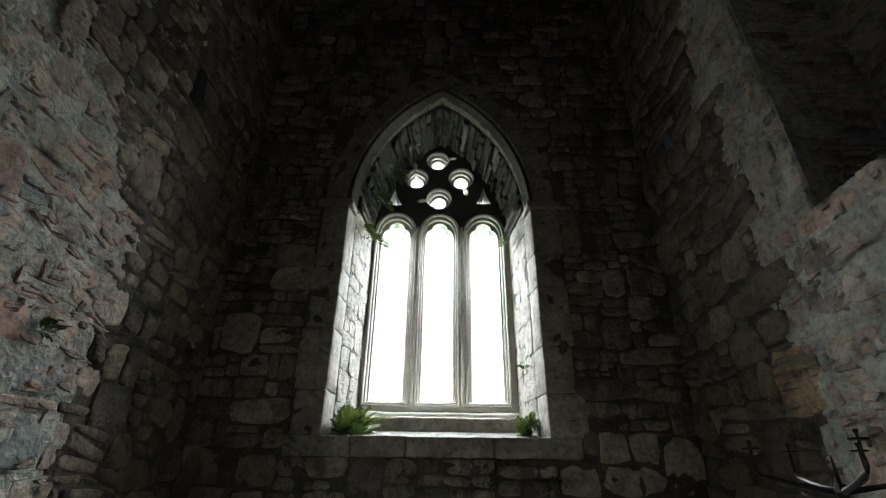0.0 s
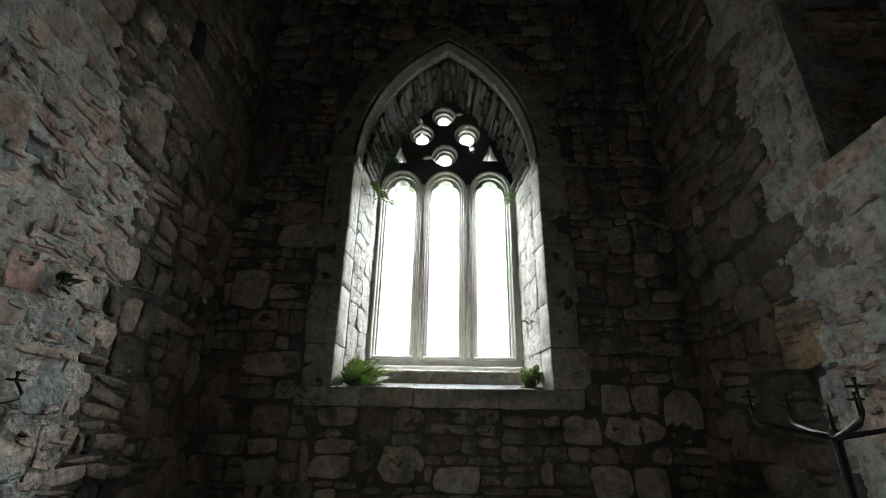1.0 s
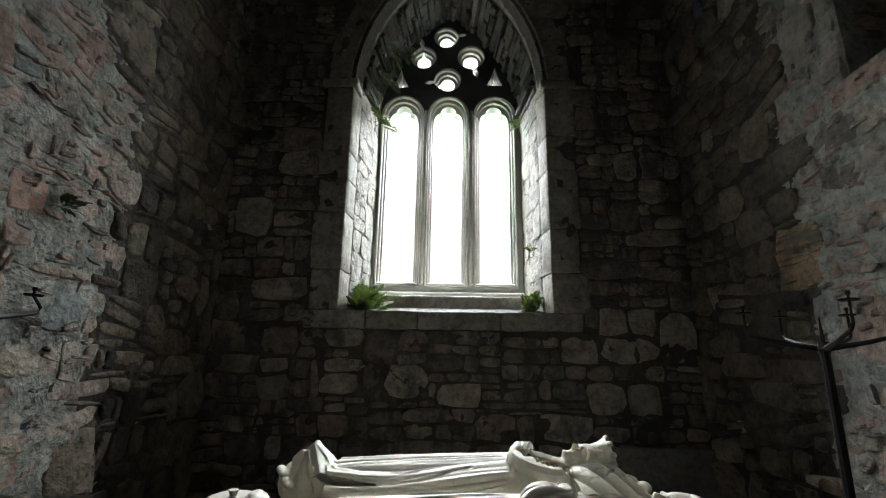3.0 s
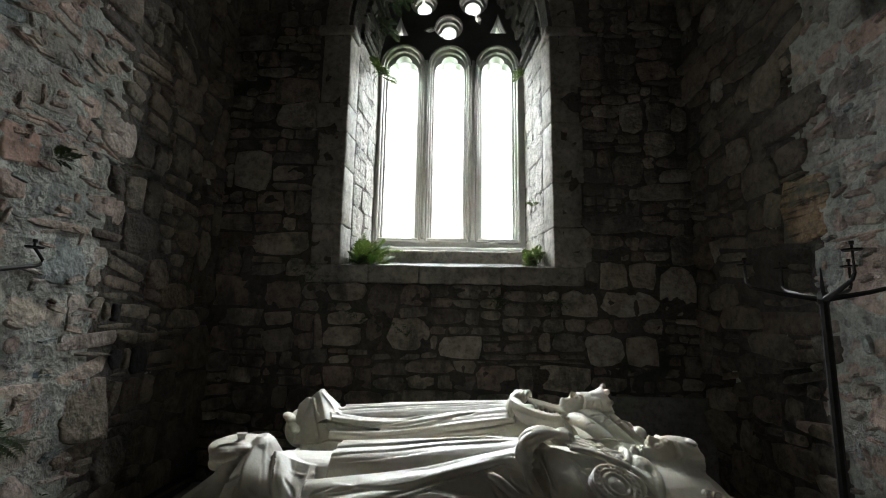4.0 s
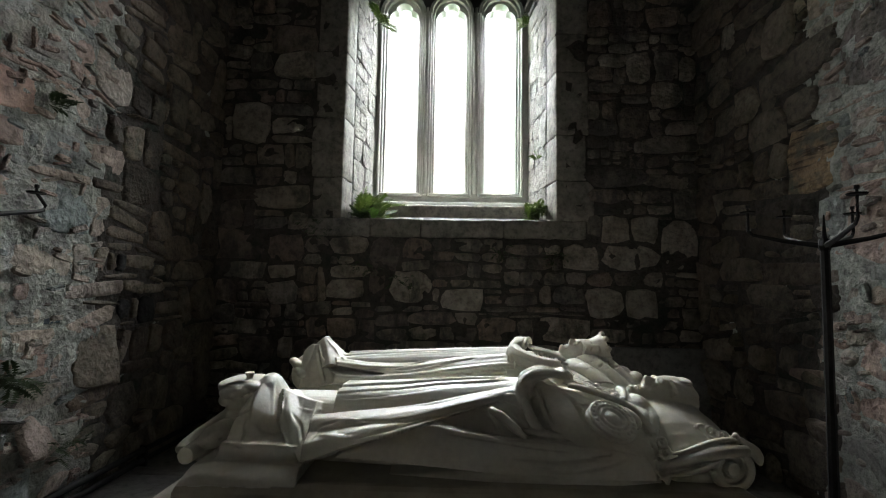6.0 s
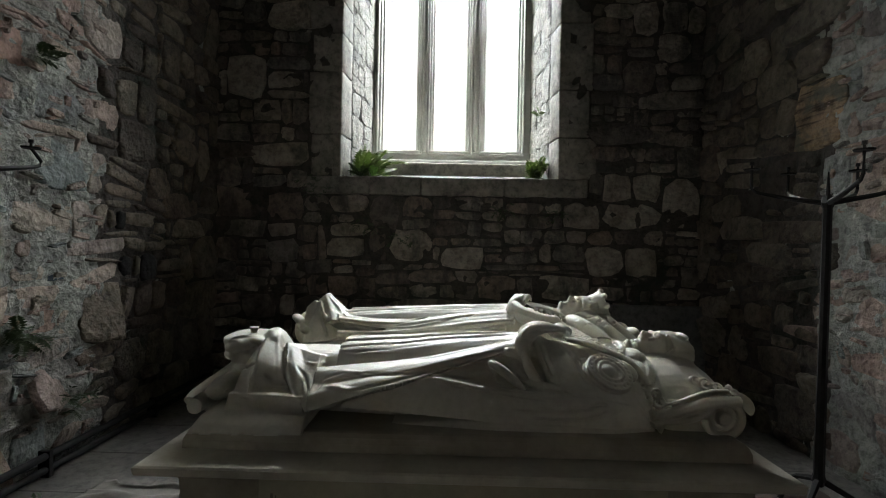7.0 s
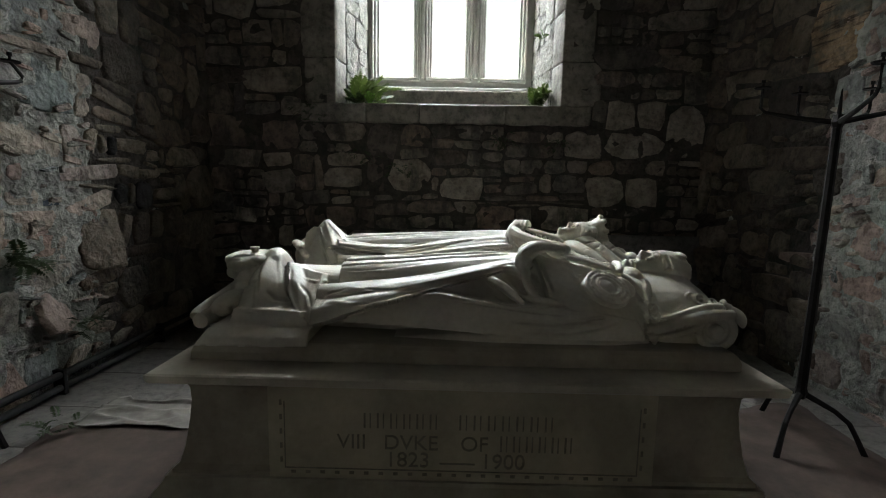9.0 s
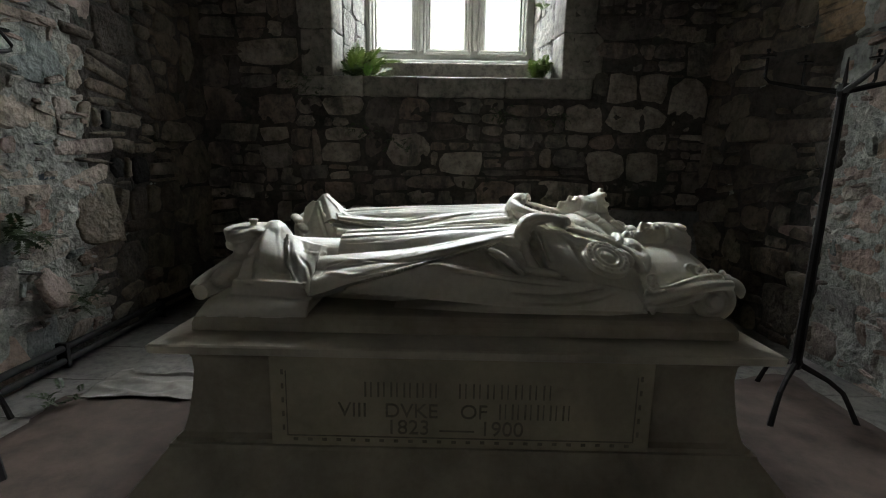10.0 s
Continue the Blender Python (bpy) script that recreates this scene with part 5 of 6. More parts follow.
# ---- candle stands ----
def candle_stand(hub, foot_angles, arms, label, curl=0.0, lean=0.0):
    """A wrought iron floor candelabrum: hub is its pole's place on the floor."""
    x, y = hub
    ob = tagged(new("candle_stand"), label, "candle stand", "iron candle stands")
    ob.location, ob.rotation_euler = (x, y, 0), (0, radians(lean), 0)
    part("pole", tube_bm([(0, 0, 0.27), (0, 0, 0.9), (0, 0, 1.66)], 0.021, 8, (1.15, 1, 0.95)), iron, ob)
    part("lower_hub", tube_bm([(0, 0, 0.25), (0, 0, 0.28), (0, 0, 0.32)], 0.026, 8, (0.8, 1.2, 0.8)), iron, ob)
    part("upper_hub", tube_bm([(0, 0, 1.62), (0, 0, 1.645), (0, 0, 1.68)], 0.026, 8, (0.8, 1.2, 0.9)), iron, ob)
    part("spike", tube_bm([(0, 0, 1.66), (0, 0, 1.73), (0, 0, 1.80)], 0.010, 6, (1.2, 0.8, 0.3)), iron, ob)
    for deg, reach in foot_angles:
        c, s = math.cos(radians(deg)), math.sin(radians(deg))
        bar_pts = [(0.01 * c, 0.01 * s, 0.28), (reach * 0.5 * c, reach * 0.5 * s, 0.215), (reach * 0.72 * c, reach * 0.72 * s, 0.165), (reach * 0.84 * c, reach * 0.84 * s, 0.10), (reach * c, reach * s, 0.003)]
        leg = part("leg", tube_bm(bar_pts, 0.013, 6, (1.3, 1, 1, 1, 1.2)), iron, ob)
    for deg, reach, rise in arms:
        c, s = math.cos(radians(deg)), math.sin(radians(deg))
        lip = reach - curl
        if curl:
            p = [(0.01 * c, 0.01 * s, 1.655), (reach * 0.5 * c, reach * 0.5 * s, 1.70), (reach * 0.9 * c, reach * 0.9 * s, 1.735), (reach * 0.98 * c, reach * 0.98 * s, 1.747), (reach * c, reach * s, 1.77), ((lip + 0.03) * c, (lip + 0.03) * s, 1.71 + rise), (lip * c, lip * s, 1.74 + rise)]
        else:
            p = [(0.01 * c, 0.01 * s, 1.645), (reach * 0.5 * c, reach * 0.5 * s, 1.675), (reach * 0.93 * c, reach * 0.93 * s, 1.715), (reach * c, reach * s, 1.74), (reach * c, reach * s, 1.74 + rise)]
        arm = part("arm", tube_bm(p, 0.010, 6, (1.5, 1.2, 0.9, 0.8, 0.7)), iron, ob)
        top = 1.74 + rise
        part("drip_pan", tube_bm([(lip * c, lip * s, top - 0.003), (lip * c, lip * s, top + 0.004)], 0.04, 14, (0.9, 1.0)), iron, arm)
        part("pricket", tube_bm([(lip * c, lip * s, top + 0.003), (lip * c, lip * s, top + 0.026)], 0.006, 6), iron, arm)
        part("candle_stub", tube_bm([(lip * c, lip * s, top + 0.024), (lip * c, lip * s, top + 0.040)], 0.010, 8), iron, arm, "burnt candle stub")
    return ob


candle_stand((2.645, 3.06), [(218, 0.26), (333, 0.29), (80, 0.36)], [(138, 0.322, 0.10), (85, 0.32, 0.10), (253, 0.32, 0.10), (318, 0.34, 0.10), (30, 0.32, 0.10)], "black wrought iron candle stand with branching arms on three legs", lean=0.8)
candle_stand((-1.22, 2.56), [(113, 0.293), (326, 0.338), (215, 0.3)], [(84, 0.384, 0.083), (146, 0.36, 0.10), (218, 0.36, 0.10), (290, 0.36, 0.10)], "black wrought iron candle stand beside the rough wall", 0.050)

# ---- slate slab against the window wall ----
tagged(part("slate_slab", cut_box(2.32, 3.29, YB - 0.14, YB - 0.075, 0.0, 0.87, 0.006, 0.2, 0.004, 3), slate), "tall dark slate slab standing against the wall", "stone slab")

# ---- pipe along the foot of the wall ----
pipe = tagged(new("heating_pipe"), "black painted metal pipes along the foot of the wall", "pipe")
part("pipe", tube_bm([(XL + 0.075, y, 0.125) for y in (1.7, 3.0, 4.2, 5.2)], 0.022, 10), pipe_mat, pipe, smooth=True)
part("pipe", tube_bm([(XL + 0.075, y, 0.045) for y in (1.7, 3.0, 4.2, 5.2)], 0.022, 10), pipe_mat, pipe, smooth=True)
for y in (2.5, 3.42, 4.4):
    part("bracket", cut_box(XL + 0.03, XL + 0.10, y - 0.015, y + 0.015, 0.0, 0.155, 0.004, 0.2, 0.0), pipe_mat, pipe)

# ---- floor matting and the pale crumpled sheet at its edge ----
def ragged_sheet(x0, x1, y0, y1, nx, ny, height, edge, material, name, seed, base=0.008, thick=0.004):
    """A thin sheet on the floor with a ragged outline and low ridges."""
    bm = bmesh.new()
    grid = []
    for j in range(ny + 1):
        row = []
        for i in range(nx + 1):
            u, v = i / nx, j / ny
            x, y = x0 + (x1 - x0) * u, y0 + (y1 - y0) * v
            n = noise.fractal(Vector((x * 2.6, y * 2.6, seed)), 0.8, 2.0, 3)
            rim = min(u, 1 - u, v, 1 - v)
            pull = edge * n * max(0, 1 - rim * 5)
            row.append(bm.verts.new((x + pull * 0.6, y + pull, base + height(x, y))))
        grid.append(row)
    for j in range(ny):
        for i in range(nx):
            bm.faces.new((grid[j][i], grid[j][i + 1], grid[j + 1][i + 1], grid[j + 1][i]))
    ob = part(name, bm, material, smooth=True)
    so = ob.modifiers.new("thickness", "SOLIDIFY")
    so.thickness, so.offset = thick, 1
    return ob


def ridge(x, y):
    a = noise.noise(Vector((x * 3, y * 9, 2.0)))
    return 0.018 * max(0, 1 - abs(a) * 4) + 0.005 * max(0, noise.noise(Vector((x * 7, y * 7, 5))))


tagged(ragged_sheet(-1.22, -0.36, 1.3, 3.10, 14, 26, lambda x, y: 0.004 * noise.noise(Vector((x * 4, y * 4, 0))), 0.1, mat_rug, "floor_mat", 4.0), "worn brown floor matting with a ragged edge", "mat")
tagged(ragged_sheet(2.09, 2.97, 1.2, 3.46, 14, 30, lambda x, y: 0.004 * noise.noise(Vector((x * 4, y * 4, 3))), 0.1, mat_rug, "floor_mat", 14.0), "worn brown floor matting between the tomb and the wall", "mat")
tagged(ragged_sheet(-1.16, -0.34, 3.02, 3.36, 46, 26, ridge, 0.07, sheet_mat, "crumpled_sheet", 9.0, 0.012, 0.002), "pale crumpled plastic sheet lying on the floor", "sheet")

# ---- ferns ----
def frond_mesh(seed, length, material):
    """One arching fern frond with paired leaflets; grows along +x."""
    r = random.Random(seed)
    verts, faces = [], []
    n = 11
    droop = r.uniform(0.25, 0.6)

    def spine(t):
        return Vector((length * t * (1 - 0.15 * t), 0.03 * length * math.sin(3 * t + seed), length * (0.42 * t - droop * t * t)))
    for k in range(n):
        a, b = spine(k / n), spine((k + 1) / n)
        base = len(verts)
        w = 0.0022 * (1 - k / n) + 0.0006
        verts += [a + Vector((0, w, 0)), a - Vector((0, w, 0)), b - Vector((0, w * 0.9, 0)), b + Vector((0, w * 0.9, 0))]
        faces.append((base, base + 1, base + 2, base + 3))
        if k < 1:
            continue
        t = k / n
        size = length * 0.27 * math.sin(math.pi * (0.12 + 0.86 * t)) ** 0.8 * r.uniform(0.85, 1.1)
        for s in (-1, 1):
            out = Vector((0.45, s * 0.9, r.uniform(-0.25, 0.1))).normalized()
            along = Vector((1, 0, 0.1)) * size * 0.24
            tip = a + out * size
            base = len(verts)
            verts += [a, a + out * size * 0.4 + along, tip, a + out * size * 0.45 - along * 0.9]
            verts[-3] += Vector((0, 0, 0.01 * length))
            faces += [(base, base + 1, base + 2), (base, base + 2, base + 3)]
    return mesh_of("frond", verts, faces, material)


FRONDS = {m.name: [frond_mesh(s, 1.0, m) for s in range(4)] for m in (fern_green, dark_leaf, bright_leaf)}


def fern(where, count, size, facing, spread, material, label, seed, lift=(10, 60), scatter=0.03):
    r = random.Random(seed)
    ob = tagged(new("fern"), label, "fern", "ferns on the stonework")
    ob.location = where
    for k in range(count):
        f = new("frond", r.choice(FRONDS[material.name]))
        f.parent = ob
        s = size * r.uniform(0.55, 1.1)
        f.matrix_local = pose(r.uniform(-scatter, scatter), r.uniform(-scatter, scatter), r.uniform(0, scatter), 0, 0, facing + r.uniform(-spread, spread)) @ pose(0, 0, 0, r.uniform(-25, 25), -r.uniform(*lift), 0) @ Matrix.Diagonal((s, s, s, 1))
    return ob


fern((-0.20, 5.72, 2.11), 15, 0.38, -10, 80, fern_green, "olive green fern growing in the corner of the ledge", 1, (25, 75), 0.08)
fern((-0.10, 5.62, 2.10), 15, 0.40, -15, 50, fern_green, "leafy green fern spreading along the worn ledge", 2, (0, 45), 0.09)
fern((-0.17, 5.60, 2.095), 26, 0.22, -40, 120, dark_leaf, "dark withered fern at the foot of the jamb", 12, (-5, 40), 0.07)
fern((0.0, 5.46, 2.10), 6, 0.17, -90, 70, bright_leaf, "small bright fern sprig at the ledge's edge", 3, (50, 85), 0.01)
fern((1.70, 5.66, 2.095), 30, 0.21, 200, 120, fern_green, "small green fern in the ledge's corner", 4, (5, 60), 0.07)
fern((1.76, 5.78, 2.22), 20, 0.20, 230, 90, fern_green, "green fern rooted low in the jamb", 5, (-10, 70), 0.06)
fern((1.74, 5.85, 2.85), 8, 0.13, 220, 70, fern_green, "tiny green fern in a joint of the jamb", 6, (-20, 60), 0.02)
fern((-0.10, 6.15, 4.60), 18, 0.24, -50, 80, fern_green, "green fern hanging beside the window head", 7, (-50, 40), 0.06)
fern((1.66, 6.2, 4.62), 9, 0.16, 220, 60, fern_green, "small green fern beside the window head", 8, (-50, 40), 0.04)
fern((-1.57, 3.40, 2.44), 16, 0.15, 0, 80, dark_leaf, "dark green fern growing from the wall joint", 9, (-40, 40), 0.05)
fern((-0.54, 5.39, 1.88), 34, 0.10, -90, 85, dark_leaf, "dark damp moss and small ferns on the wall below the window", 30, (-60, 30), 0.11)
fern((-0.04, 5.39, 1.51), 34, 0.10, -90, 85, dark_leaf, "dark damp moss and small ferns on the wall below the window", 31, (-60, 30), 0.11)
fern((0.31, 5.39, 1.41), 34, 0.10, -90, 85, dark_leaf, "dark damp moss and small ferns on the wall below the window", 32, (-60, 30), 0.11)
fern((1.31, 5.39, 1.70), 34, 0.10, -90, 85, dark_leaf, "dark damp moss and small ferns on the wall below the window", 33, (-60, 30), 0.11)
fern((1.82, 5.39, 1.66), 34, 0.10, -90, 85, dark_leaf, "dark damp moss and small ferns on the wall below the window", 34, (-60, 30), 0.11)
fern((-0.61, 5.39, 1.96), 34, 0.10, -90, 85, dark_leaf, "dark damp moss and small ferns on the wall below the window", 35, (-60, 30), 0.11)
fern((-1.55, 3.62, 0.33), 22, 0.15, -20, 100, dark_leaf, "dark leafy weeds at the foot of the rough wall", 15, (-40, 40), 0.10)
fern((-1.16, 2.93, 0.02), 16, 0.10, 20, 180, dark_leaf, "low mossy weeds along the matting's edge", 16, (0, 30), 0.08)
fern((0.10, 5.95, 5.55), 22, 0.24, -40, 90, dark_leaf, "dark ferns hanging from the dark soffit", 17, (-70, 10), 0.10)
fern((-0.07, 6.0, 5.15), 18, 0.22, -40, 90, dark_leaf, "dark ferns hanging from the springing of the arch", 18, (-70, 10), 0.08)
fern((-1.57, 3.24, 0.83), 18, 0.19, -10, 90, dark_leaf, "dark green fern low on the rough wall", 10, (-40, 50), 0.06)

# ---- the walls' and floor's single stones ----
def stone_template(seed, n=12):
    """A rough stone of unit size, face towards +z, about 60 triangles."""
    r = random.Random(seed)
    verts, faces = [], []
    power = r.uniform(3.0, 8.0)
    skew = [r.uniform(-0.10, 0.10) for _ in range(4)]
    outline = []
    for k in range(n):
        a = 2 * math.pi * (k + 0.5) / n + r.uniform(-0.1, 0.1)
        c, s = math.cos(a), math.sin(a)
        q = (abs(c) ** power + abs(s) ** power) ** (-1 / power) * 0.5 * r.uniform(0.88, 1.06)
        x, y = q * c, q * s
        outline.append((x * (1 + skew[0] * y * 2) + skew[1] * y * 0.5, y * (1 + skew[2] * x * 2) + skew[3] * x * 0.5))
    for k, (scale, z) in enumerate(((1.0, -0.4), (0.99, 0.66), (0.88, 0.97))):
        for x, y in outline:
            j = r.uniform(0.97, 1.03) if k else 1
            verts.append((x * scale * j, y * scale * j, z + (r.uniform(-0.22, 0.12) if k else 0)))
    verts.append((r.uniform(-0.1, 0.1), r.uniform(-0.1, 0.1), 1.0 + r.uniform(-0.1, 0.15)))
    for ring in (0, 1):
        for k in range(n):
            a, b = ring * n + k, ring * n + (k + 1) % n
            faces.append((a, b, b + n, a + n))
    for k in range(n):
        faces.append((2 * n + k, 2 * n + (k + 1) % n, 3 * n))
    return verts, faces


TEMPLATES = [stone_template(100 + i) for i in range(28)]


def split_up(rect, keep_out, r, hmax, wmax, out, depth=0):
    """Cuts a stretch of wall into stones, leaving the rectangles of keep_out free."""
    x0, z0, x1, z1 = rect
    w, h = x1 - x0, z1 - z0
    if w < 0.035 or h < 0.025:
        return
    for a0, b0, a1, b1 in keep_out:
        if a0 < x1 - 0.01 and a1 > x0 + 0.01 and b0 < z1 - 0.01 and b1 > z0 + 0.01:
            for cut, lo, hi, axis in ((b0, z0, z1, 1), (b1, z0, z1, 1), (a0, x0, x1, 0), (a1, x0, x1, 0)):
                if lo + 0.01 < cut < hi - 0.01:
                    first, second = ((x0, z0, x1, cut), (x0, cut, x1, z1)) if axis else ((x0, z0, cut, z1), (cut, z0, x1, z1))
                    split_up(first, keep_out, r, hmax, wmax, out, depth + 1)
                    split_up(second, keep_out, r, hmax, wmax, out, depth + 1)
                    return
            return
    hm, wm = hmax * r.choice((0.45, 0.7, 1.0, 1.0, 1.25)), wmax * r.choice((0.5, 0.8, 1.0, 1.25))
    if h > hm and h > 0.09 and h / hm > w / wm * 0.8:
        c = z0 + h * r.uniform(0.3, 0.7)
        split_up((x0, z0, x1, c), keep_out, r, hmax, wmax, out, depth + 1)
        split_up((x0, c, x1, z1), keep_out, r, hmax, wmax, out, depth + 1)
    elif w > wm and w > 0.12:
        c = x0 + w * r.uniform(0.28, 0.72)
        split_up((x0, z0, c, z1), keep_out, r, hmax, wmax, out, depth + 1)
        split_up((c, z0, x1, z1), keep_out, r, hmax, wmax, out, depth + 1)
    else:
        out.append(rect)


def courses(x0, x1, z0, z1, keep_out, seed, hmax, wmax):
    r = random.Random(seed)
    out, z = [], z0
    while z < z1 - 0.02:
        h = min(r.uniform(0.35, 0.7), z1 - z)
        x = x0
        while x < x1 - 0.02:
            w = min(r.uniform(0.5, 1.2), x1 - x)
            dz = 0
            split_up((x, z + dz, x + w, z + h), keep_out, r, hmax, wmax, out)
            x += w
        z += h
    return out


def bend(x, z, free, seed, size):
    """Shifts a place on a wall, so that courses wander; still near the rectangles of free."""
    still = 1.0
    for x0, z0, x1, z1 in free:
        d = math.hypot(max(x0 - x, 0, x - x1), max(z0 - z, 0, z - z1))
        still = min(still, d / 0.35)
    k = size * still
    dx = noise.noise(Vector((x * 1.7, z * 1.7, seed))) + 0.35 * noise.noise(Vector((x * 4.6, z * 4.6, seed + 5)))
    dz = noise.noise(Vector((x * 1.7, z * 1.7, seed + 9))) + 0.35 * noise.noise(Vector((x * 4.6, z * 4.6, seed + 14)))
    return x + k * dx, z + k * dz


def lay_stones(rects, frame_m, parent, material, rest_material, near, seed, gap=0.012, depth=(0.02, 0.05), skip=None, special=(), tilt=6.0, name="stone", rest="small_stones", wander=0.0, free=()):
    """Stones on a wall whose local x, y lie along it and z out of it. near(x, y) picks those that are parts of their own."""
    r = random.Random(seed)
    meshes = {}
    verts, faces = [], []
    made = 0
    todo = [(rc, None) for rc in rects] + [(rc[:4], rc[4]) for rc in special]
    for (x0, z0, x1, z1), own in todo:
        cx, cz, w, h = (x0 + x1) / 2, (z0 + z1) / 2, x1 - x0 - gap, z1 - z0 - gap
        if skip and skip(cx, cz):
            continue
        if w < 0.02 or h < 0.015:
            continue
        k = r.randrange(len(TEMPLATES))
        d = r.uniform(*depth) * (0.75 + 0.5 * min(1, w * h / 0.1))
        if own:
            d *= 0.85
        m = pose(cx, cz, 0, r.uniform(-3, 3), r.uniform(-3, 3), r.uniform(-tilt, tilt) * min(1, 0.12 / max(w, h)))
        if wander and not own:
            e = 0.05
            (px, pz), (ax, az), (bx, bz) = (bend(cx + i, cz + j, free, seed % 3, wander) for i, j in ((0, 0), (e, 0), (0, e)))
            lean = Matrix((((ax - px) / e, (bx - px) / e, 0), ((az - pz) / e, (bz - pz) / e, 0), (0, 0, 1))).to_4x4()
            m = Matrix.Translation((px, pz, 0)) @ lean @ Matrix.Translation((-cx, -cz, 0)) @ m
        m = frame_m @ m
        m = m @ Matrix.Diagonal((w * 1.06, h * 1.06, d, 1)) @ pose(0, 0, 0, 0, 0, r.choice((0, 180)))
        if own or (made < 300 and near(cx, cz) and w * h > 0.006):
            mat = own or material
            key = (k, mat.name)
            if key not in meshes:
                meshes[key] = mesh_of(name, *TEMPLATES[k], mat, True)
            ob = new(name, meshes[key])
            ob.parent = parent
            ob.matrix_local = m
            made += 1
        else:
            base = len(verts)
            tv, tf = TEMPLATES[k]
            verts += [m @ Vector(v) for v in tv]
            faces += [tuple(i + base for i in f) for f in tf]
    if verts:
        ob = new(rest, mesh_of(rest, verts, faces, rest_material, True))
        ob.parent = parent
        tagged(ob, kind="stuff")


def rough_face(x0, x1, z0, z1, frame_m, material, parent, seed, hole=None, name="mortar_bed", amount=0.02, step=0.05):
    """The uneven mortar between the stones."""
    nx, nz = int((x1 - x0) / step), int((z1 - z0) / step)
    verts, faces = [], []
    for j in range(nz + 1):
        for i in range(nx + 1):
            x, z = x0 + (x1 - x0) * i / nx, z0 + (z1 - z0) * j / nz
            n = noise.fractal(Vector((x * 5, z * 5, seed)), 0.7, 2.0, 4)
            verts.append(frame_m @ Vector((x, z, 0.014 + n * amount)))
    for j in range(nz):
        for i in range(nx):
            x, z = x0 + (x1 - x0) * (i + 0.5) / nx, z0 + (z1 - z0) * (j + 0.5) / nz
            if hole and hole(x, z):
                continue
            a = j * (nx + 1) + i
            faces.append((a, a + 1, a + nx + 2, a + nx + 1))
    ob = new(name, mesh_of(name, verts, faces, material, True))
    ob.parent = parent
    return ob


def in_arch(x, z, grow):
    if z < SILL - 0.19 or abs(x - WX) > HALF + grow:
        return False
    if z < SPRING:
        return True
    return math.hypot(abs(x - WX) + c_arc, z - SPRING) < r_arc + grow


# window wall: local x is world x, local y is height, outwards is -y
M_BACK = Matrix(((1, 0, 0, 0), (0, 0, -1, YB), (0, 1, 0, 0), (0, 0, 0, 1)))
KNOWN = [(-1.48, 2.87, -1.09, 3.30, rubble_pale), (1.914, 1.60, 2.29, 1.87, rubble_pale), (2.315, 1.885, 2.60, 2.17, rubble_pale), (2.615, 1.895, 2.87, 2.16, rubble_pale), (2.313, 1.615, 2.88, 1.87, rubble_pale),
         (2.15, 1.14, 2.53, 1.45, rubble_pale), (0.70, 1.18, 1.14, 1.41, rubble_pale), (-1.60, 2.9, -1.49, 3.16, rubble_pale), (-1.08, 2.97, -0.74, 3.16, rubble_pale), (2.90, 1.62, 3.28, 2.12, rubble_pale), (2.54, 1.14, 2.86, 1.44, rubble_pale)]
arch_box = [(WX - HALF - 0.33, 1.92, WX + HALF + 0.31, SPRING)]
back = courses(XL, XR, 0.0, TOP, arch_box + [k[:4] for k in KNOWN], 21, 0.34, 0.48)
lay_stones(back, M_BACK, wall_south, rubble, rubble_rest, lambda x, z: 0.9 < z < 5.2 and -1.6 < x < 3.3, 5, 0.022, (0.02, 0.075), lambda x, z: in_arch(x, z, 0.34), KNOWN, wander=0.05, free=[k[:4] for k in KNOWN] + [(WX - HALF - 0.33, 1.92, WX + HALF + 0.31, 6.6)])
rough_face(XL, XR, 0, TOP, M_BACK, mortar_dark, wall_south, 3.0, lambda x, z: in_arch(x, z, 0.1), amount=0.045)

# left wall: local x is world y, outwards is +x
M_LEFT = Matrix(((0, 0, 1, XL), (1, 0, 0, 0), (0, 1, 0, 0), (0, 0, 0, 1)))
# The black entries paint the dark of putlog holes and a tall slot.
LEFT_KNOWN = [(3.02, 2.33, 3.33, 2.58, pink_stone), (3.45, 1.13, 3.60, 1.24, slate_and_glint), (3.35, 1.70, 3.75, 2.0, side_stone), (3.62, 1.45, 3.8, 1.66, side_stone), (3.25, 2.1, 3.7, 2.32, side_stone),
              (3.0, 2.7, 3.45, 3.0, side_stone), (3.45, 3.1, 3.84, 3.45, side_stone), (4.2, 2.3, 4.42, 2.62, brown_stone), (4.5, 2.75, 4.75, 3.1, brown_stone), (4.06, 1.13, 4.19, 1.29, hole_shade), (4.27, 1.08, 4.48, 1.31, hole_shade), (3.88, 4.86, 4.06, 5.32, hole_shade), (4.0, 1.47, 4.1, 1.62, hole_shade)]
SPLIT = 3.86                              # repointed with pale lime up to here; browner stone beyond holds painted shade
left_out = [k[:4] for k in LEFT_KNOWN]


def lime_to_shade(z, lean=0.0):
    """The ragged edge from pale lime to the shade-toned brown stone, by height."""
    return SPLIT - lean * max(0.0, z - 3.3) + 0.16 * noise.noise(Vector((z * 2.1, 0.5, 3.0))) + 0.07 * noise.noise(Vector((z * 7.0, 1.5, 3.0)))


left_rects = courses(1.6, YB, 0.0, TOP, left_out, 31, 0.36, 0.50)
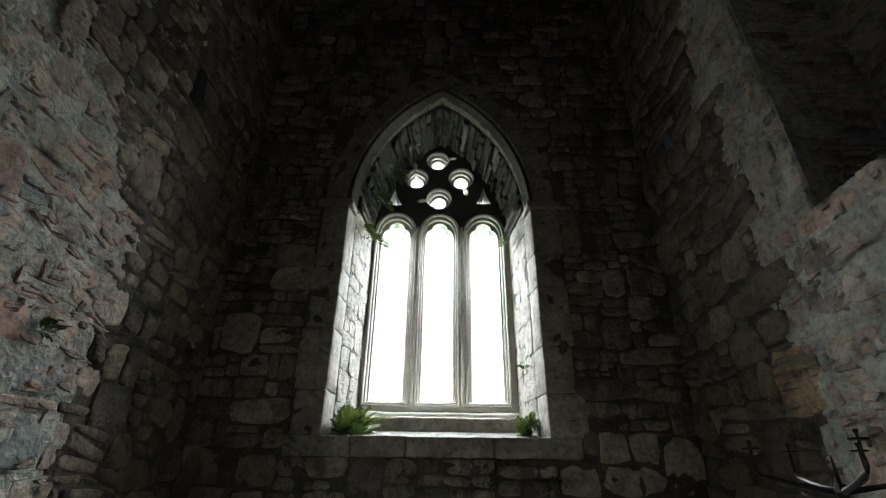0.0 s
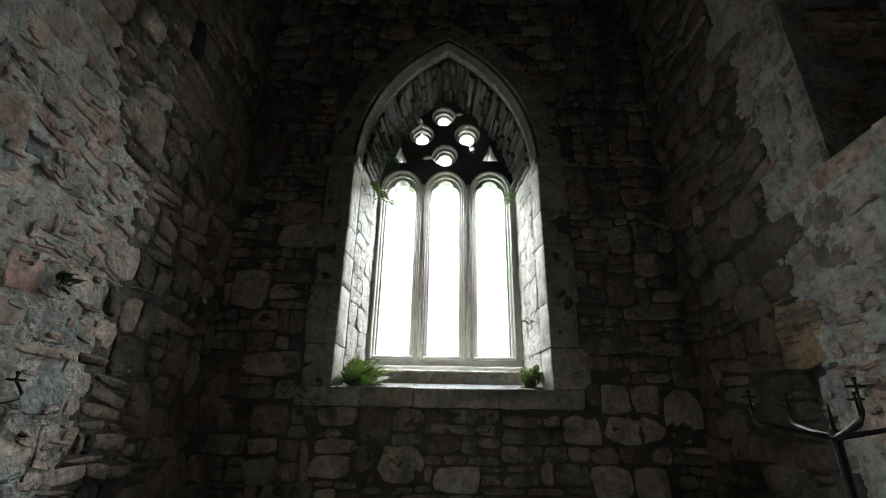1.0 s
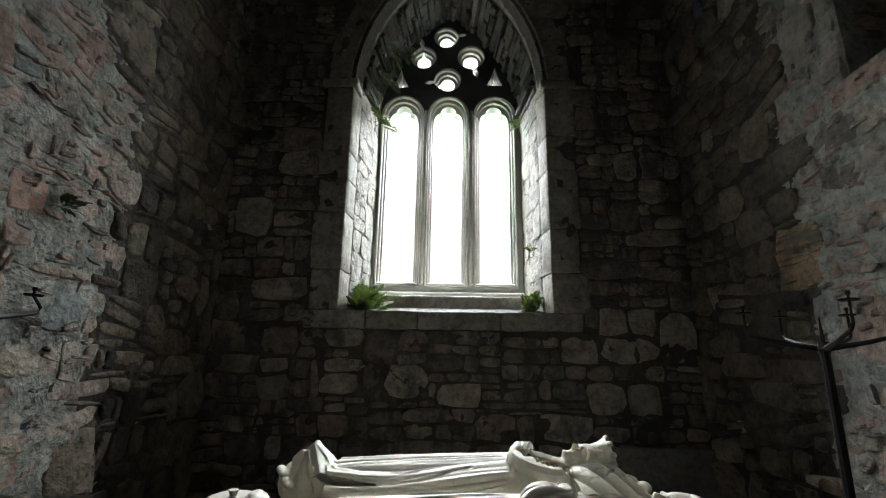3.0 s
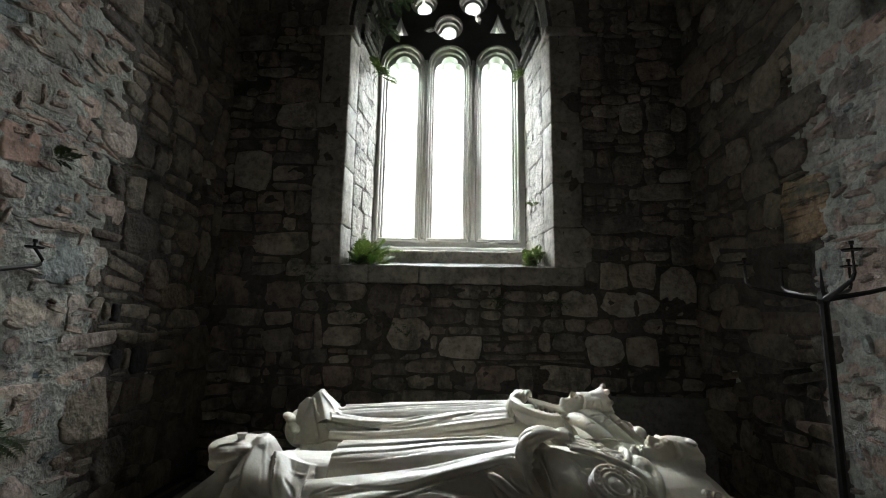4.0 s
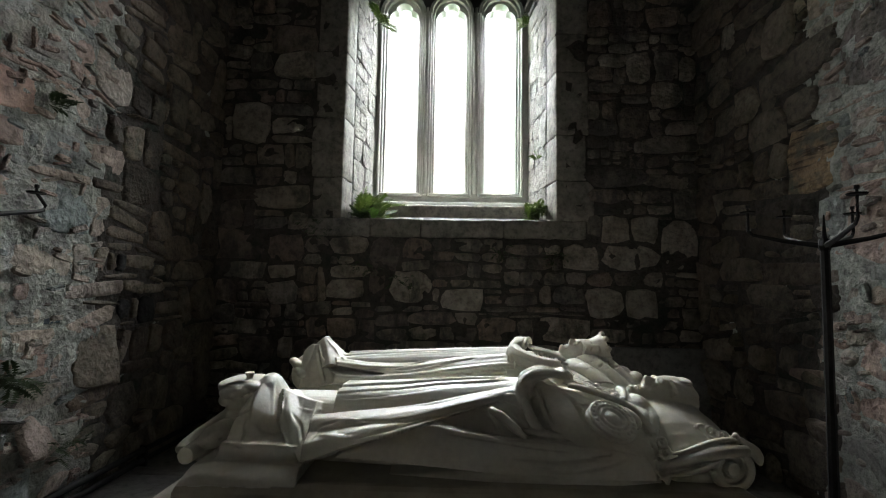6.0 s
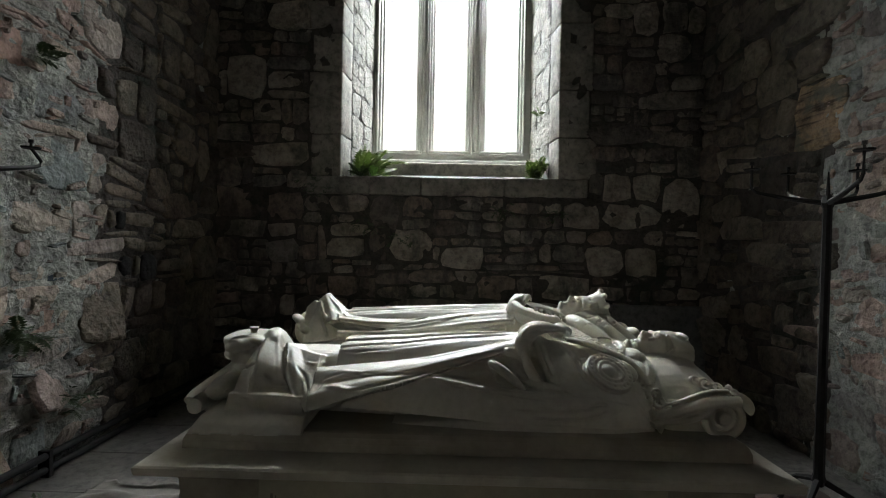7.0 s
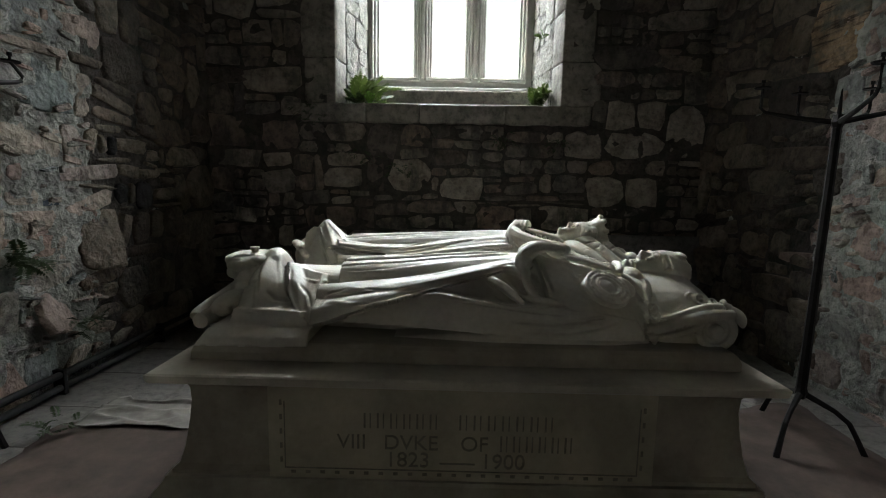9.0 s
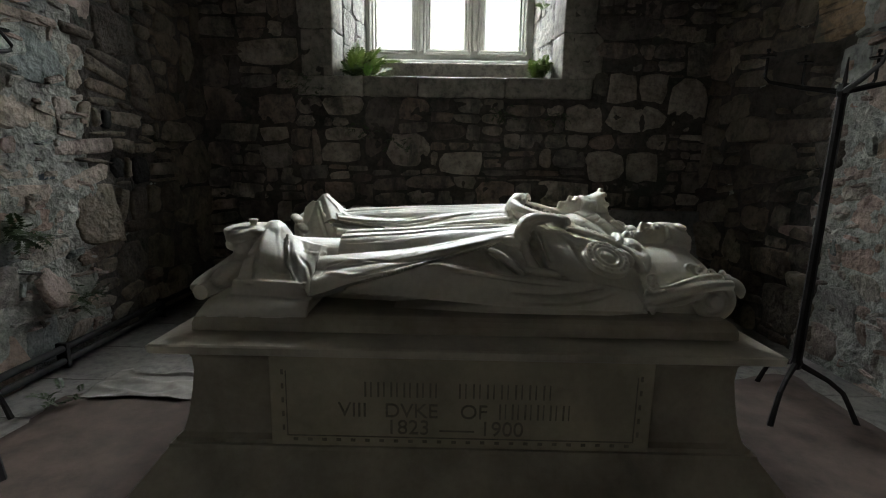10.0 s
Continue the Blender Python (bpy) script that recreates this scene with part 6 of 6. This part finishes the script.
lay_stones(left_rects, M_LEFT, wall_west, side_stone, side_rest, lambda x, z: 0.1 < z < 4.4 and x > 2.6, 6, 0.028, (0.012, 0.036), lambda x, z: x > lime_to_shade(z, 0.9), LEFT_KNOWN, tilt=12, wander=0.13, free=left_out)
# Past the edge, darker stone and mortar put the corner's shade into colour.
lay_stones(left_rects, M_LEFT, wall_west, brown_stone, shaded_brown_rest, lambda x, z: 0.1 < z < 4.6, 36, 0.026, (0.032, 0.066), lambda x, z: x <= lime_to_shade(z, 0.9), LEFT_KNOWN, name="brown_stone", rest="small_brown_stones", tilt=12, wander=0.13, free=left_out)
rough_face(1.6, YB, 0, TOP, M_LEFT, mortar_pale, wall_west, 8.0, lambda x, z: x > lime_to_shade(z, 0.9), amount=0.034, step=0.03)
rough_face(1.6, YB, 0, TOP, M_LEFT, mortar_dark, wall_west, 8.0, lambda x, z: x <= lime_to_shade(z, 0.9), amount=0.018, step=0.03)
# Unseen pale face, added to bounce window light onto the tomb's left front.
rough_face(YS, 1.6, 0, TOP, M_LEFT, bounce_white, wall_west, 8.0, name="limewashed_face", amount=0.02, step=0.08)

# right wall: local x runs against world y, outwards is -x
M_RIGHT = Matrix(((0, 0, -1, XR), (-1, 0, 0, 0), (0, 1, 0, 0), (0, 0, 0, 1)))
# The last, blue entry is a painted glint high on the wall.
RIGHT_KNOWN = [(-4.14, 2.12, -3.72, 2.575, orange_stone), (-3.75, 3.57, -3.42, 4.25, dressed), (-3.44, 4.27, -3.28, 4.9, dressed), (-3.42, 4.92, -3.28, 5.5, dressed), (-3.68, 1.6, -3.3, 2.05, side_stone), (-4.6, 2.55, -4.16, 2.86, brown_stone),
               (-4.95, 3.6, -4.72, 3.85, rubble_pale), (-3.66, 2.65, -3.3, 3.2, side_stone), (-4.75, 4.98, -4.6, 5.26, slate_and_glint)]
right_out = [k[:4] for k in RIGHT_KNOWN] + [(-NY1 - 0.01, NZ0 - 0.01, -NY0, NZ1)]
open_recess = lambda x, z: -NY1 - 0.03 < x < -NY0 + 0.03 and NZ0 - 0.03 < z < NZ1 + 0.03
right_rects = courses(-YB, -1.2, 0.0, TOP, right_out, 41, 0.36, 0.50)
lay_stones(right_rects, M_RIGHT, wall_east, side_stone, side_rest, lambda x, z: 0.1 < z < 4.8 and x < -2.5, 9, 0.028, (0.012, 0.036), lambda x, z: -x > lime_to_shade(z), RIGHT_KNOWN, tilt=12, wander=0.11, free=right_out)
# The right corner's shade is likewise in the darker stone and mortar.
lay_stones(right_rects, M_RIGHT, wall_east, brown_stone, shaded_brown_rest, lambda x, z: 0.1 < z < 4.8, 46, 0.026, (0.032, 0.066), lambda x, z: -x <= lime_to_shade(z), RIGHT_KNOWN, name="brown_stone", rest="small_brown_stones", tilt=12, wander=0.11, free=right_out)
rough_face(-YB, -1.2, 0, TOP, M_RIGHT, mortar_pale, wall_east, 12.0, lambda x, z: open_recess(x, z) or -x > lime_to_shade(z), amount=0.034, step=0.03)
rough_face(-YB, -1.2, 0, TOP, M_RIGHT, mortar_dark, wall_east, 12.0, lambda x, z: -x <= lime_to_shade(z), amount=0.018, step=0.03)
lay_stones(courses(-1.2, -YS, 0.0, TOP, [(-NY1, NZ0, -NY0, NZ1)], 42, 0.4, 0.7), M_RIGHT, wall_east, side_stone, side_rest, lambda x, z: False, 10)
# slivers of stone pinned into the joints of the side walls
def pinnings(frame_m, parent, x0, x1, z0, z1, count, seed, name, keep=None):
    r = random.Random(seed)
    verts, faces = [], []
    for _ in range(count):
        x, z = r.uniform(x0, x1), r.uniform(z0, z1)
        if keep and not keep(x, z):
            continue
        w, h = r.uniform(0.05, 0.17), r.uniform(0.018, 0.045)
        if r.random() < 0.25:
            w, h = h, w * 0.7
        m = frame_m @ pose(x, z, 0.018, r.uniform(-10, 10), r.uniform(-10, 10), r.uniform(-22, 22)) @ Matrix.Diagonal((w, h, r.uniform(0.016, 0.034), 1))
        tv, tf = TEMPLATES[r.randrange(len(TEMPLATES))]
        base = len(verts)
        verts += [m @ Vector(v) for v in tv]
        faces += [tuple(i + base for i in f) for f in tf]
    ob = new(name, mesh_of(name, verts, faces, side_rest))
    ob.parent = parent
    tagged(ob, kind="stuff")


pinnings(M_LEFT, wall_west, 2.5, SPLIT, 0.15, 6.5, 380, 81, "pinning_stones")
pinnings(M_RIGHT, wall_east, -SPLIT, -2.0, 0.1, 6.5, 380, 82, "pinning_stones", lambda x, z: not (x > -NY1 - 0.1 and z > NZ0 - 0.05))
# inside of the recess: its far jamb and its back
M_NICHE = Matrix(((1, 0, 0, 0), (0, 0, -1, NY1 + 0.05), (0, 1, 0, 0), (0, 0, 0, 1)))
lay_stones(courses(XR + 0.03, XR + 0.85, NZ0, NZ1, [], 43, 0.16, 0.4), M_NICHE, wall_east, side_stone, side_rest, lambda x, z: True, 13, name="recess_stone", rest="recess_rest")
M_NB = Matrix(((0, 0, -1, XR + 0.85), (-1, 0, 0, 0), (0, 1, 0, 0), (0, 0, 0, 1)))
lay_stones(courses(-NY1, -NY0, NZ0, NZ1, [], 44, 0.16, 0.45), M_NB, wall_east, side_stone, side_rest, lambda x, z: True, 14, name="recess_stone", rest="recess_rest")

# stones lining the splayed jambs of the window
for side in (-1, 1):
    foot, end = Vector((WX + side * HALF, YB, 0)), Vector((WX + 0.01 + side * (HALF - 0.15), YW + 0.12, 0))
    along = (end - foot).normalized()
    out_n = Vector((0, 0, 1)).cross(along) if side > 0 else along.cross(Vector((0, 0, 1)))
    m = Matrix((along, (0, 0, 1), out_n)).transposed().to_4x4()
    m.translation = foot
    length = (YW - YB)
    lay_stones(courses(0.27, length, SILL, SPRING + 0.1, [], 50 + side, 0.46, 0.55), m, wall_south, reveal_stone, reveal_stone, lambda x, z: True, 60 + side, 0.005, (0.004, 0.010), name="jamb_stone")

# floor flags
flags = courses(XL, XR, 0.9, YB, [], 71, 1.3, 1.6)
fr = random.Random(72)
flag_sets = {}
for x0, y0, x1, y1 in flags:
    key = fr.randrange(6)
    if key not in flag_sets:
        bm = box_bm(-0.5, 0.5, -0.5, 0.5, -1, 0)
        bmesh.ops.bevel(bm, geom=[e for e in bm.edges if e.verts[0].co.z > -0.5 and e.verts[1].co.z > -0.5], offset=0.004, segments=1, affect="EDGES")
        for v in bm.verts:
            v.co.z += fr.uniform(-0.12, 0.12) if v.co.z > -0.5 else 0
        me = bpy.data.meshes.new("flagstone")
        bm.to_mesh(me)
        bm.free()
        me.materials.append(floor_stone)
        flag_sets[key] = me
    ob = new("flagstone", flag_sets[key])
    ob.parent = floor_slab
    ob.matrix_local = pose((x0 + x1) / 2, (y0 + y1) / 2, 0) @ Matrix.Diagonal((x1 - x0 - 0.003, y1 - y0 - 0.003, 0.014, 1))
